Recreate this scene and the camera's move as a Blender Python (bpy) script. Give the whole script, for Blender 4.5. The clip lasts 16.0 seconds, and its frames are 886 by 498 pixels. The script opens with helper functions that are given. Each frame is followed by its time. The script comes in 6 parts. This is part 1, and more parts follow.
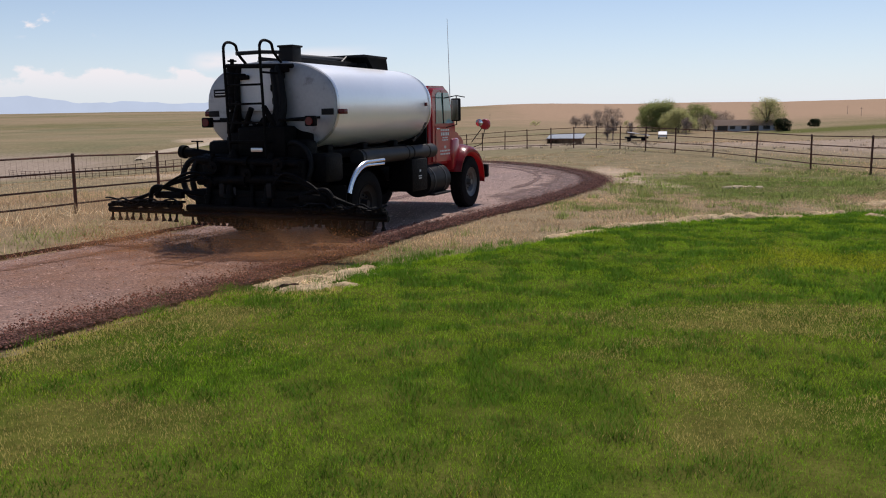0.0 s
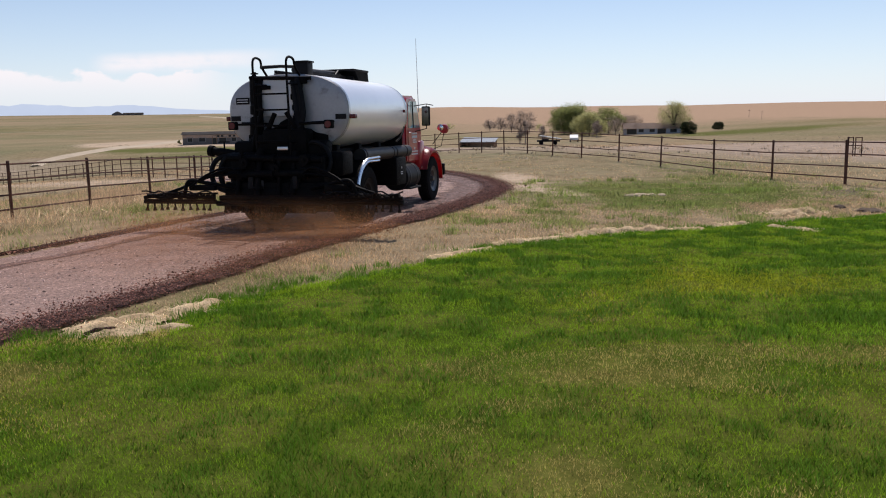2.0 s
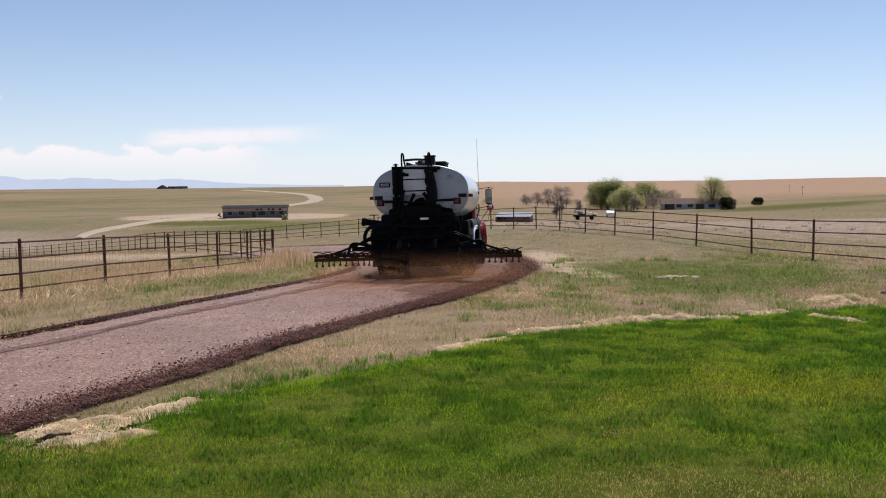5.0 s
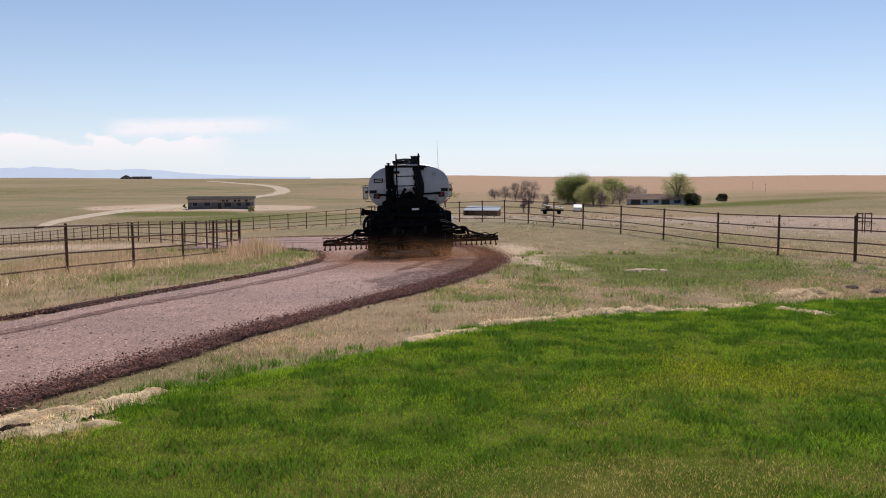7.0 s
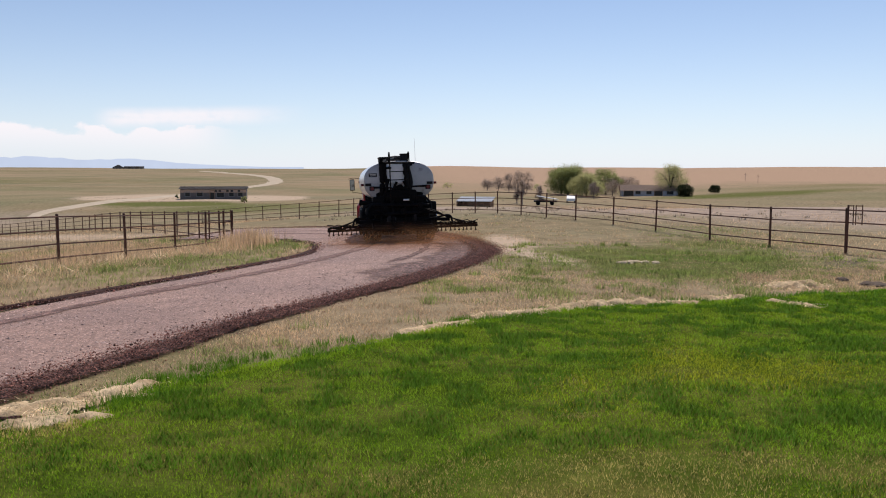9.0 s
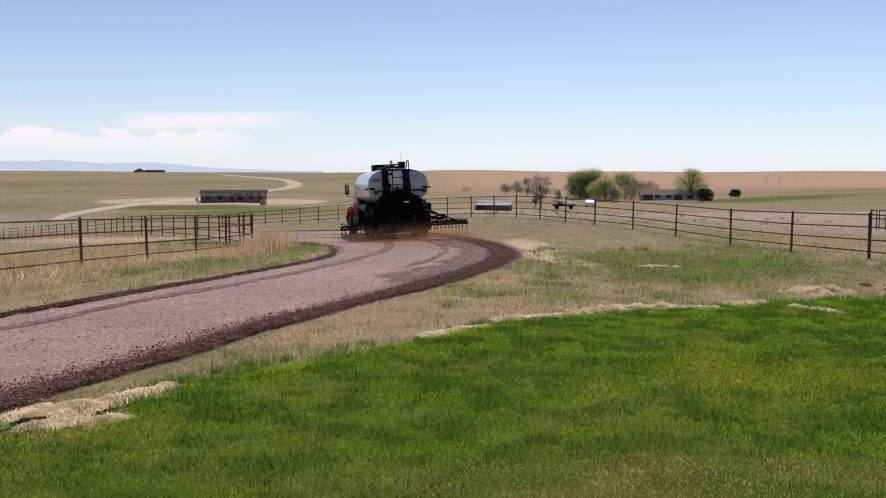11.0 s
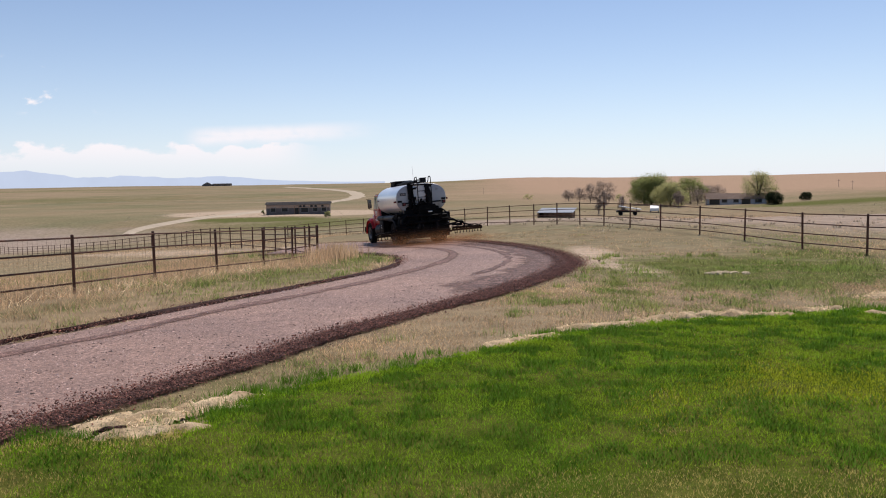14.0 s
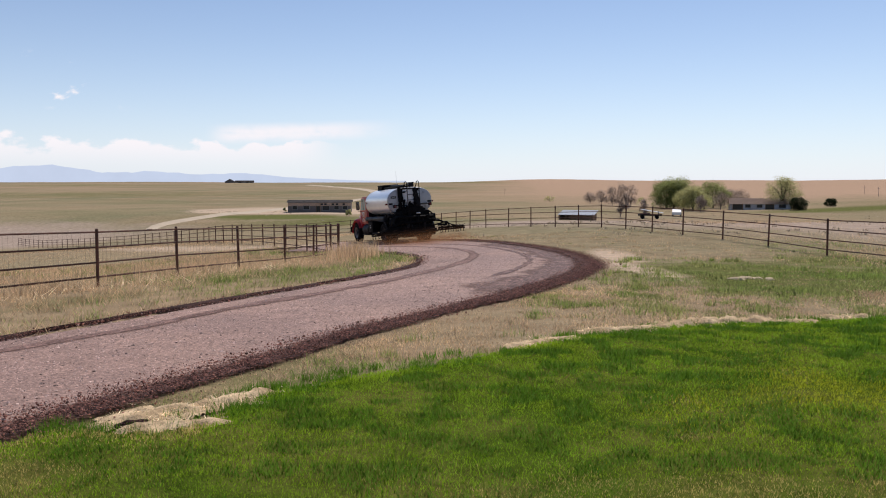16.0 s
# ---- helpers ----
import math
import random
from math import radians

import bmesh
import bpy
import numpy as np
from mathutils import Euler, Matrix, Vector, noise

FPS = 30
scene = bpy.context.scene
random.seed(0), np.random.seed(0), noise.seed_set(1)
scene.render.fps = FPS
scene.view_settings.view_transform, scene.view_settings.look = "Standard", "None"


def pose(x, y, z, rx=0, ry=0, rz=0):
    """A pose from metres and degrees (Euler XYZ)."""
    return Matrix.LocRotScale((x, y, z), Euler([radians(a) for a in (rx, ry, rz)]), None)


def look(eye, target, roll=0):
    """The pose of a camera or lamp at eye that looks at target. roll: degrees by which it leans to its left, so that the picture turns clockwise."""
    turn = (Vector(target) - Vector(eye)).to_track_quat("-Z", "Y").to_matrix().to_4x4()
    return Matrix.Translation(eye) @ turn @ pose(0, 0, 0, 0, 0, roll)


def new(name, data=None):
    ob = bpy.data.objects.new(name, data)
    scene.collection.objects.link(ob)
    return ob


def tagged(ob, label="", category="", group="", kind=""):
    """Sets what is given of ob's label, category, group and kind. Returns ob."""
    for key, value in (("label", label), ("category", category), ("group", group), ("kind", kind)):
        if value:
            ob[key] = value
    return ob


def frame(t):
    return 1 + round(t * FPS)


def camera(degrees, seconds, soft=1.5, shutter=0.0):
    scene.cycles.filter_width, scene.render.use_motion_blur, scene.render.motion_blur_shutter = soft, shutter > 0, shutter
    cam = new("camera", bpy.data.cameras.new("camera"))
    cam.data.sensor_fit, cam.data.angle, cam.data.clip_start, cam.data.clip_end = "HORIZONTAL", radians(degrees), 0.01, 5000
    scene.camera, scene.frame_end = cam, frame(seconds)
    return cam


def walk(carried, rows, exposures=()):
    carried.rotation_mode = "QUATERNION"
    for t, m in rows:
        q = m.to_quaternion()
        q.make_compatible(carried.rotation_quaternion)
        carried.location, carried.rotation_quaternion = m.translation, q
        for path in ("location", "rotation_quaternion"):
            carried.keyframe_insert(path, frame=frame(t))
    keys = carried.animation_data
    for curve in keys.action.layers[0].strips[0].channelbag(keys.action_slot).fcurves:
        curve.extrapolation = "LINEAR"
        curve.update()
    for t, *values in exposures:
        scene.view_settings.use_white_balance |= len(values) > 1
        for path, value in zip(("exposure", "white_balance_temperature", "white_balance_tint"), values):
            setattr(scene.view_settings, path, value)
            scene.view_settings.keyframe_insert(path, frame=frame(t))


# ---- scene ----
cam = camera(54.9, 16.0, soft=1.05)
PATH = [
    (0, (0.576, -0.403, 2.046), (0.488, 1.569, 1.721), -0.8),
    (0.5, (0.73, -0.057, 2.098), (0.696, 1.917, 1.782), -1.7),
    (1, (0.963, 0.294, 2.097), (0.865, 2.267, 1.788), -2.0),
    (1.5, (1.106, 0.603, 2.073), (1.038, 2.576, 1.749), -1.2),
    (2, (1.175, 0.968, 2.079), (1.279, 2.94, 1.759), -0.8),
    (2.5, (1.28, 1.217, 2.131), (1.309, 3.201, 1.886), -0.6),
    (3, (1.441, 1.42, 2.124), (1.27, 3.4, 1.899), -0.1),
    (3.5, (1.517, 1.628, 2.141), (1.377, 3.614, 1.95), -0.9),
    (4, (1.529, 1.732, 2.15), (1.476, 3.723, 1.968), -1.5),
    (4.5, (1.586, 1.766, 2.169), (1.578, 3.761, 2.021), -1.1),
    (7, (1.529, 1.908, 2.111), (1.625, 3.899, 1.947), 0.0),
    (7.5, (1.537, 1.937, 2.103), (1.64, 3.927, 1.925), -0.1),
    (8, (1.542, 1.928, 2.116), (1.66, 3.916, 1.931), 0.1),
    (10.5, (1.538, 1.863, 2.136), (1.624, 3.853, 1.95), 0.2),
    (11, (1.525, 1.884, 2.133), (1.594, 3.875, 1.956), 0.2),
    (11.5, (1.523, 1.858, 2.137), (1.554, 3.849, 1.953), 0.3),
    (12, (1.52, 1.875, 2.146), (1.518, 3.868, 1.972), -0.1),
    (12.5, (1.511, 1.874, 2.14), (1.493, 3.867, 1.972), -0.2),
    (13, (1.499, 1.868, 2.148), (1.447, 3.86, 1.972), -0.6),
    (13.5, (1.495, 1.861, 2.148), (1.421, 3.853, 1.986), -0.9),
    (14, (1.49, 1.859, 2.146), (1.413, 3.852, 1.99), -0.9),
    (14.5, (1.487, 1.857, 2.148), (1.399, 3.848, 1.988), -0.8),
    (15, (1.481, 1.869, 2.144), (1.385, 3.861, 1.985), -0.6),
    (15.5, (1.47, 1.872, 2.144), (1.36, 3.863, 1.993), -0.2),
    (16, (1.467, 1.878, 2.144), (1.343, 3.868, 1.989), -0.0),
]
walk(cam, [(t, look(eye, target, roll)) for t, eye, target, roll in PATH], exposures=[(0, -0.12, 6620, 15.5), (2.5, 0.0, 6620, 15.5), (16, 0.0, 6620, 15.5)])

# ---- light ----
SUN_AZ, SUN_EL = 18.0, 54.0      # degrees to the right of +y, above the horizon
world = bpy.data.worlds.new("sky")
scene.world = world
world.use_nodes = True


def build_sky():
    nt = world.node_tree
    N, L = nt.nodes, nt.links
    N.clear()
    out = N.new("ShaderNodeOutputWorld")
    bg = N.new("ShaderNodeBackground")
    sky = N.new("ShaderNodeTexSky")
    sky.sky_type = "NISHITA"
    sky.sun_disc = False
    sky.sun_elevation = radians(SUN_EL)
    sky.sun_rotation = radians(SUN_AZ)
    sky.altitude = 1500
    sky.air_density, sky.dust_density, sky.ozone_density = 1.0, 0.25, 2.2
    bg.inputs["Strength"].default_value = 0.105
    tc = N.new("ShaderNodeTexCoord")
    sep = N.new("ShaderNodeSeparateXYZ")
    L.new(tc.outputs["Generated"], sep.inputs[0])

    def math_node(op, a, b=None, c=None, clamp=False):
        m = N.new("ShaderNodeMath")
        m.operation, m.use_clamp = op, clamp
        for i, v in enumerate((a, b, c)):
            if v is None:
                continue
            if isinstance(v, (int, float)):
                m.inputs[i].default_value = v
            else:
                L.new(v, m.inputs[i])
        return m.outputs[0]

    def ramp(v, lo, hi):
        m = N.new("ShaderNodeMapRange")
        m.interpolation_type = "SMOOTHSTEP"
        L.new(v, m.inputs[0])
        m.inputs[1].default_value, m.inputs[2].default_value = lo, hi
        return m.outputs[0]

    az = math_node("ARCTAN2", sep.outputs[0], sep.outputs[1])       # radians to the right of +y
    el = math_node("ARCSINE", sep.outputs[2])
    comb = N.new("ShaderNodeCombineXYZ")
    L.new(math_node("MULTIPLY", az, 26.0), comb.inputs[0])
    L.new(math_node("MULTIPLY", el, 46.0), comb.inputs[1])
    noise_a = N.new("ShaderNodeTexNoise")
    noise_a.inputs["Scale"].default_value = 1.0
    noise_a.inputs["Detail"].default_value = 6
    noise_a.inputs["Roughness"].default_value = 0.55
    L.new(comb.outputs[0], noise_a.inputs["Vector"])
    comb2 = N.new("ShaderNodeCombineXYZ")
    L.new(math_node("MULTIPLY", az, 7.0), comb2.inputs[0])
    L.new(math_node("MULTIPLY", el, 4.0), comb2.inputs[1])
    noise_b = N.new("ShaderNodeTexNoise")
    noise_b.inputs["Scale"].default_value = 1.6
    noise_b.inputs["Detail"].default_value = 3
    L.new(comb2.outputs[0], noise_b.inputs["Vector"])
    # a bank of cumulus low over the mountains, its top uneven
    top = math_node("MULTIPLY_ADD", noise_a.outputs[0], 0.050, math_node("MULTIPLY_ADD", noise_b.outputs[0], 0.05, -0.004))
    below = math_node("SUBTRACT", top, el)
    bank = ramp(below, 0.0, 0.007)
    bank = math_node("MULTIPLY", bank, math_node("SUBTRACT", 1.0, ramp(az, -0.24, -0.17)))
    bank = math_node("MULTIPLY", bank, ramp(el, 0.006, 0.05))
    # a flat anvil to its right
    anvil_h = math_node("SUBTRACT", 1.0, ramp(math_node("ABSOLUTE", math_node("SUBTRACT", el, math_node("MULTIPLY_ADD", az, 0.04, 0.067))), 0.002, 0.014))
    anvil_w = math_node("MULTIPLY", ramp(az, -0.335, -0.30), math_node("SUBTRACT", 1.0, ramp(az, -0.22, -0.09)))
    anvil = math_node("MULTIPLY", math_node("MULTIPLY", anvil_h, anvil_w), ramp(noise_a.outputs[0], 0.15, 0.55))
    # small puffs higher up
    puff = math_node("MULTIPLY", ramp(noise_a.outputs[0], 0.60, 0.72), math_node("MULTIPLY", ramp(el, 0.075, 0.09), math_node("SUBTRACT", 1.0, ramp(el, 0.12, 0.14))))
    puff = math_node("MULTIPLY", puff, math_node("SUBTRACT", 1.0, ramp(az, -0.46, -0.40)))
    mask = math_node("MAXIMUM", math_node("MULTIPLY", bank, 0.95), math_node("MAXIMUM", math_node("MULTIPLY", anvil, 0.85), puff), clamp=True)
    mix = N.new("ShaderNodeMix")
    mix.data_type = "RGBA"
    L.new(mask, mix.inputs["Factor"])
    haze = N.new("ShaderNodeMix")
    haze.data_type = "RGBA"
    L.new(math_node("MULTIPLY", math_node("POWER", math_node("SUBTRACT", 1.0, math_node("ABSOLUTE", el), clamp=True), 10.0), 0.72), haze.inputs["Factor"])
    L.new(sky.outputs[0], haze.inputs["A"])
    haze.inputs["B"].default_value = (6.7, 7.8, 9.3, 1)
    L.new(haze.outputs["Result"], mix.inputs["A"])
    mix.inputs["B"].default_value = (9.0, 8.9, 9.1, 1)
    L.new(mix.outputs["Result"], bg.inputs["Color"])
    L.new(bg.outputs[0], out.inputs[0])


build_sky()
sun_data = bpy.data.lights.new("sun", "SUN")
sun_data.energy = 3.4
sun_data.angle = radians(0.53)
sun_data.color = (1.0, 0.955, 0.88)
sun = new("sun", sun_data)
_a, _e = radians(SUN_AZ), radians(SUN_EL)
sun.matrix_world = look((30 * math.sin(_a) * math.cos(_e), 30 * math.cos(_a) * math.cos(_e), 30 * math.sin(_e)), (0, 0, 0))
scene.view_settings.exposure = 0.0


# ---- materials ----
def material(name, base, rough=0.8, metal=0.0, vary=0.25, scale=3.0, bump=0.0, bump_scale=40.0, second=None, second_scale=0.6,
             island=0.0, obj=0.0, attr=None, transmission=0.0, coat=0.0, spec=0.3, dirt=None, dirt_amount=0.0, thin=0.0, pebble=None, broad=()):
    """A surface with grain at two scales; second: a colour that patches towards; attr: a list of (attribute, colour) laid over it;
    pebble: (size per metre, contrast) of small stones; broad: (scale, amount, colour) of wide patches."""
    m = bpy.data.materials.new(name)
    m.use_nodes = True
    nt = m.node_tree
    N, L = nt.nodes, nt.links
    b = N["Principled BSDF"]
    b.inputs["Roughness"].default_value = rough
    b.inputs["Metallic"].default_value = metal
    b.inputs["Specular IOR Level"].default_value = spec
    b.inputs["Coat Weight"].default_value = coat
    b.inputs["Transmission Weight"].default_value = transmission
    geo = N.new("ShaderNodeTexCoord")

    def tex(sc, detail=4, r=0.55):
        n = N.new("ShaderNodeTexNoise")
        n.inputs["Scale"].default_value = sc
        n.inputs["Detail"].default_value = detail
        n.inputs["Roughness"].default_value = r
        L.new(geo.outputs["Object"], n.inputs["Vector"])
        return n.outputs[0]

    def remap(v, lo, hi, a, c):
        r = N.new("ShaderNodeMapRange")
        L.new(v, r.inputs[0])
        r.inputs[1].default_value, r.inputs[2].default_value, r.inputs[3].default_value, r.inputs[4].default_value = lo, hi, a, c
        return r.outputs[0]

    def blend(f, a, c, mode="MIX"):
        x = N.new("ShaderNodeMix")
        x.data_type, x.blend_type = "RGBA", mode
        if isinstance(f, float):
            x.inputs["Factor"].default_value = f
        else:
            L.new(f, x.inputs["Factor"])
        for v, s in ((a, "A"), (c, "B")):
            if isinstance(v, tuple):
                x.inputs[s].default_value = (*v[:3], 1)
            else:
                L.new(v, x.inputs[s])
        return x.outputs["Result"]

    col = tuple(base)
    if second:
        col = blend(remap(tex(second_scale, 5), 0.40, 0.62, 0.0, 1.0), col, tuple(second))
    for sc, amount, colour in broad:
        col = blend(remap(tex(sc, 7, 0.62), 0.44, 0.62, 0.0, amount), col, tuple(colour))
    for name_a, colour in attr or ():
        at = N.new("ShaderNodeAttribute")
        at.attribute_name = name_a
        rag = N.new("ShaderNodeMath")
        rag.operation, rag.use_clamp = "MULTIPLY_ADD", True
        L.new(at.outputs["Fac"], rag.inputs[0])
        rag.inputs[1].default_value = 2.2
        wide = N.new("ShaderNodeMath")
        wide.operation = "ADD"
        L.new(remap(tex(1.3, 6, 0.7), 0.3, 0.7, -0.5, 0.1), wide.inputs[0])
        L.new(remap(tex(0.11, 7, 0.7), 0.3, 0.7, -0.5, 0.15), wide.inputs[1])
        L.new(wide.outputs[0], rag.inputs[2])
        col = blend(rag.outputs[0], col, tuple(colour))
    if dirt:
        col = blend(remap(tex(second_scale * 2.3, 6, 0.7), 0.62 - 0.3 * dirt_amount, 0.75, 0.0, 1.0), col, tuple(dirt))
    val = remap(tex(scale), 0.25, 0.75, 1 - vary, 1 + vary)
    fine = remap(tex(scale * 9, 3), 0.25, 0.75, 1 - vary * 0.6, 1 + vary * 0.6)
    mul = N.new("ShaderNodeMath")
    mul.operation = "MULTIPLY"
    L.new(val, mul.inputs[0])
    L.new(fine, mul.inputs[1])
    v = mul.outputs[0]
    for amount, kind, socket in ((island, "ShaderNodeNewGeometry", "Random Per Island"), (obj, "ShaderNodeObjectInfo", "Random")):
        if amount:
            g2 = N.new(kind)
            mm = N.new("ShaderNodeMath")
            mm.operation = "MULTIPLY"
            L.new(v, mm.inputs[0])
            L.new(remap(g2.outputs[socket], 0, 1, 1 - amount, 1 + amount), mm.inputs[1])
            v = mm.outputs[0]
    bed = None
    if pebble:
        vo = N.new("ShaderNodeTexVoronoi")
        vo.inputs["Scale"].default_value = pebble[0]
        L.new(geo.outputs["Object"], vo.inputs["Vector"])
        tint = N.new("ShaderNodeSeparateColor")
        L.new(vo.outputs["Color"], tint.inputs[0])
        stone = N.new("ShaderNodeMath")
        stone.operation = "POWER"
        L.new(tint.outputs[0], stone.inputs[0])
        stone.inputs[1].default_value = 2.2
        pm = N.new("ShaderNodeMath")
        pm.operation = "MULTIPLY"
        L.new(v, pm.inputs[0])
        L.new(remap(stone.outputs[0], 0, 1, 1 - .45 * pebble[1], 1 + pebble[1]), pm.inputs[1])
        v = pm.outputs[0]
        bed = remap(vo.outputs["Distance"], 0, .8, 1.0, 0.0)
    cmb = N.new("ShaderNodeCombineXYZ")
    for i in range(3):
        L.new(v, cmb.inputs[i])
    col = blend(1.0, col, cmb.outputs[0], "MULTIPLY")
    L.new(col, b.inputs["Base Color"])
    if bump:
        bp = N.new("ShaderNodeBump")
        bp.inputs["Strength"].default_value = bump
        bp.inputs["Distance"].default_value = 0.03
        L.new(tex(bump_scale, 4, 0.65) if bed is None else bed, bp.inputs["Height"])
        bp.inputs["Distance"].default_value = 0.03 if bed is None else 0.008
        L.new(bp.outputs[0], b.inputs["Normal"])
    if thin:
        tr = N.new("ShaderNodeBsdfTranslucent")
        L.new(blend(1.0, col, (thin, thin, thin), "MULTIPLY"), tr.inputs["Color"])
        ms = N.new("ShaderNodeAddShader")
        L.new(b.outputs[0], ms.inputs[0])
        L.new(tr.outputs[0], ms.inputs[1])
        L.new(ms.outputs[0], N["Material Output"].inputs["Surface"])
    return m


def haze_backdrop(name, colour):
    """A plain far backdrop; the blue haze of distance is put into its glow."""
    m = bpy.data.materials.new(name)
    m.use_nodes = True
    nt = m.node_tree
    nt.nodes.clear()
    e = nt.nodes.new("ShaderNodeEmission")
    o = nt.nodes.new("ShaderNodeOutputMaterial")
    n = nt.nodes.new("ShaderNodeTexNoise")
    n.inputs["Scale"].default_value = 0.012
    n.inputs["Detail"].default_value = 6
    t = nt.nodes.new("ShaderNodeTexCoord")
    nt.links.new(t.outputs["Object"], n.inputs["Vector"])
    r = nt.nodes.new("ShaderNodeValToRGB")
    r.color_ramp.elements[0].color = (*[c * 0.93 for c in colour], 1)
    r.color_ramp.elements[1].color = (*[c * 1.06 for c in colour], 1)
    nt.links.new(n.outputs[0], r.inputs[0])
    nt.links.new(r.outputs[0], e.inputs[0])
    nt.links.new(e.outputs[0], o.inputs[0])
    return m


M_ground = material("prairie_ground", (0.345, 0.252, 0.152), 0.95, vary=0.26, scale=1.5, bump=0.8, bump_scale=14, spec=0.0, second=(0.25, 0.228, 0.142), second_scale=0.03,
                    broad=[(0.22, 0.5, (0.27, 0.205, 0.125)), (0.05, 0.6, (0.42, 0.32, 0.21)), (0.026, 0.55, (0.30, 0.24, 0.14)), (0.012, 0.8, (0.205, 0.20, 0.105)), (0.0045, 0.6, (0.42, 0.30, 0.195))],
                    attr=[("green", (0.15, 0.155, 0.055)), ("bare", (0.55, 0.42, 0.30)), ("grey", (0.42, 0.325, 0.252)), ("rust", (0.47, 0.320, 0.215))])
M_lawn = material("lawn_thatch", (0.066, 0.100, 0.012), 0.95, vary=0.3, scale=4, bump=0.5, bump_scale=30, spec=0.0, second=(0.125, 0.125, 0.028), second_scale=0.8)
M_road = material("sealed_gravel", (0.378, 0.236, 0.181), 0.72, vary=0.16, scale=2.2, bump=0.55, bump_scale=38, spec=0.22, second=(0.295, 0.186, 0.149), second_scale=0.28, pebble=(44, 0.6))
M_berm = material("dark_gravel", (0.062, 0.030, 0.024), 0.9, vary=0.3, scale=3, bump=0.9, bump_scale=26, spec=0.1, pebble=(42, 1.3))
M_stone = material("gravel_stone", (0.27, 0.120, 0.086), 0.8, vary=0.2, scale=9, island=0.85, spec=0.15)
M_pebble = material("road_pebble", (0.52, 0.37, 0.31), 0.8, vary=0.2, scale=9, island=0.8, spec=0.25)
M_blade = material("lawn_blade", (0.124, 0.230, 0.011), 0.75, vary=0.16, scale=1.6, spec=0.05, second=(0.160, 0.246, 0.012), second_scale=0.45, island=0.10, thin=0.85)
M_blade_yellow = material("lawn_blade_yellow", (0.235, 0.262, 0.013), 0.75, vary=0.16, scale=1.6, spec=0.05, island=0.12, thin=0.85)
M_blade_dark = material("lawn_blade_dark", (0.062, 0.136, 0.009), 0.75, vary=0.18, scale=1.6, spec=0.05, island=0.12, thin=0.82)
M_blade_dry = material("lawn_blade_dry", (0.330, 0.265, 0.090), 0.8, vary=0.18, scale=1.0, spec=0.05, island=0.2, thin=0.8)
M_dry = material("dry_blade", (0.42, 0.305, 0.185), 0.85, vary=0.2, scale=0.6, spec=0.08, second=(0.35, 0.24, 0.15), second_scale=0.4, island=0.35, thin=0.85)
M_weed = material("green_weed", (0.135, 0.185, 0.042), 0.8, vary=0.25, scale=0.8, spec=0.1, second=(0.205, 0.21, 0.075), second_scale=0.5, island=0.4, thin=0.85)
M_straw = material("cut_straw", (0.70, 0.575, 0.39), 0.85, vary=0.2, scale=4, spec=0.1, island=0.35, thin=0.85)
M_mat = material("sandy_soil", (0.72, 0.535, 0.325), 0.95, vary=0.28, scale=7, bump=1.0, bump_scale=24, spec=0.02, second=(0.50, 0.35, 0.20), second_scale=5.0)
M_rock = material("pale_rock", (0.60, 0.47, 0.31), 0.9, vary=0.2, scale=3, bump=0.6, bump_scale=8, spec=0.1, obj=0.15)
M_bark = material("bark", (0.16, 0.12, 0.09), 0.9, vary=0.3, scale=4, spec=0.05)
M_leaf = material("spring_leaves", (0.205, 0.225, 0.078), 0.8, vary=0.2, scale=0.4, spec=0.1, island=0.22, thin=0.75)
M_leaf_light = material("willow_leaves", (0.33, 0.32, 0.14), 0.8, vary=0.2, scale=0.4, spec=0.1, island=0.22, thin=0.75)
M_leaf_dark = material("juniper_needles", (0.030, 0.042, 0.018), 0.85, vary=0.2, scale=0.6, spec=0.05, island=0.4, thin=0.3)
M_twig = material("bare_twigs", (0.37, 0.295, 0.25), 0.9, vary=0.2, scale=2, spec=0.05, island=0.3)
M_brush = material("grey_brush", (0.27, 0.225, 0.165), 0.9, vary=0.2, scale=0.5, spec=0.05, island=0.35, thin=0.6)
M_siding = material("grey_siding", (0.14, 0.128, 0.125), 0.8, vary=0.12, scale=0.8, spec=0.15)
M_siding2 = material("pale_siding", (0.42, 0.42, 0.44), 0.8, vary=0.12, scale=0.8, spec=0.15)
M_roof = material("dark_shingles", (0.13, 0.118, 0.11), 0.9, vary=0.15, scale=1.5, spec=0.1)
M_roof2 = material("brown_shingles", (0.40, 0.30, 0.24), 0.9, vary=0.15, scale=1.5, spec=0.1)
M_roof3 = material("dark_roof", (0.12, 0.105, 0.10), 0.9, vary=0.15, scale=1.5, spec=0.1)
M_tin = material("pale_tin_roof", (0.30, 0.33, 0.37), 0.6, metal=0.0, vary=0.1, scale=2)
M_barn = material("weathered_boards", (0.24, 0.155, 0.10), 0.9, vary=0.3, scale=1.5, spec=0.05)
M_pane = material("dark_pane", (0.03, 0.035, 0.04), 0.1, vary=0.1)
M_trim = material("white_trim", (0.22, 0.22, 0.22), 0.6, vary=0.08)
M_lane = material("pale_dirt_lane", (0.56, 0.46, 0.34), 0.95, vary=0.12, scale=0.3, spec=0.0)
M_mount = haze_backdrop("mountain_haze_glow", (0.55, 0.655, 0.82))
M_pipe = material("rusty_pipe", (0.150, 0.062, 0.040), 0.75, vary=0.35, scale=6, second=(0.080, 0.040, 0.030), second_scale=3)
M_wire = material("fence_wire", (0.16, 0.12, 0.10), 0.6, metal=0.3)
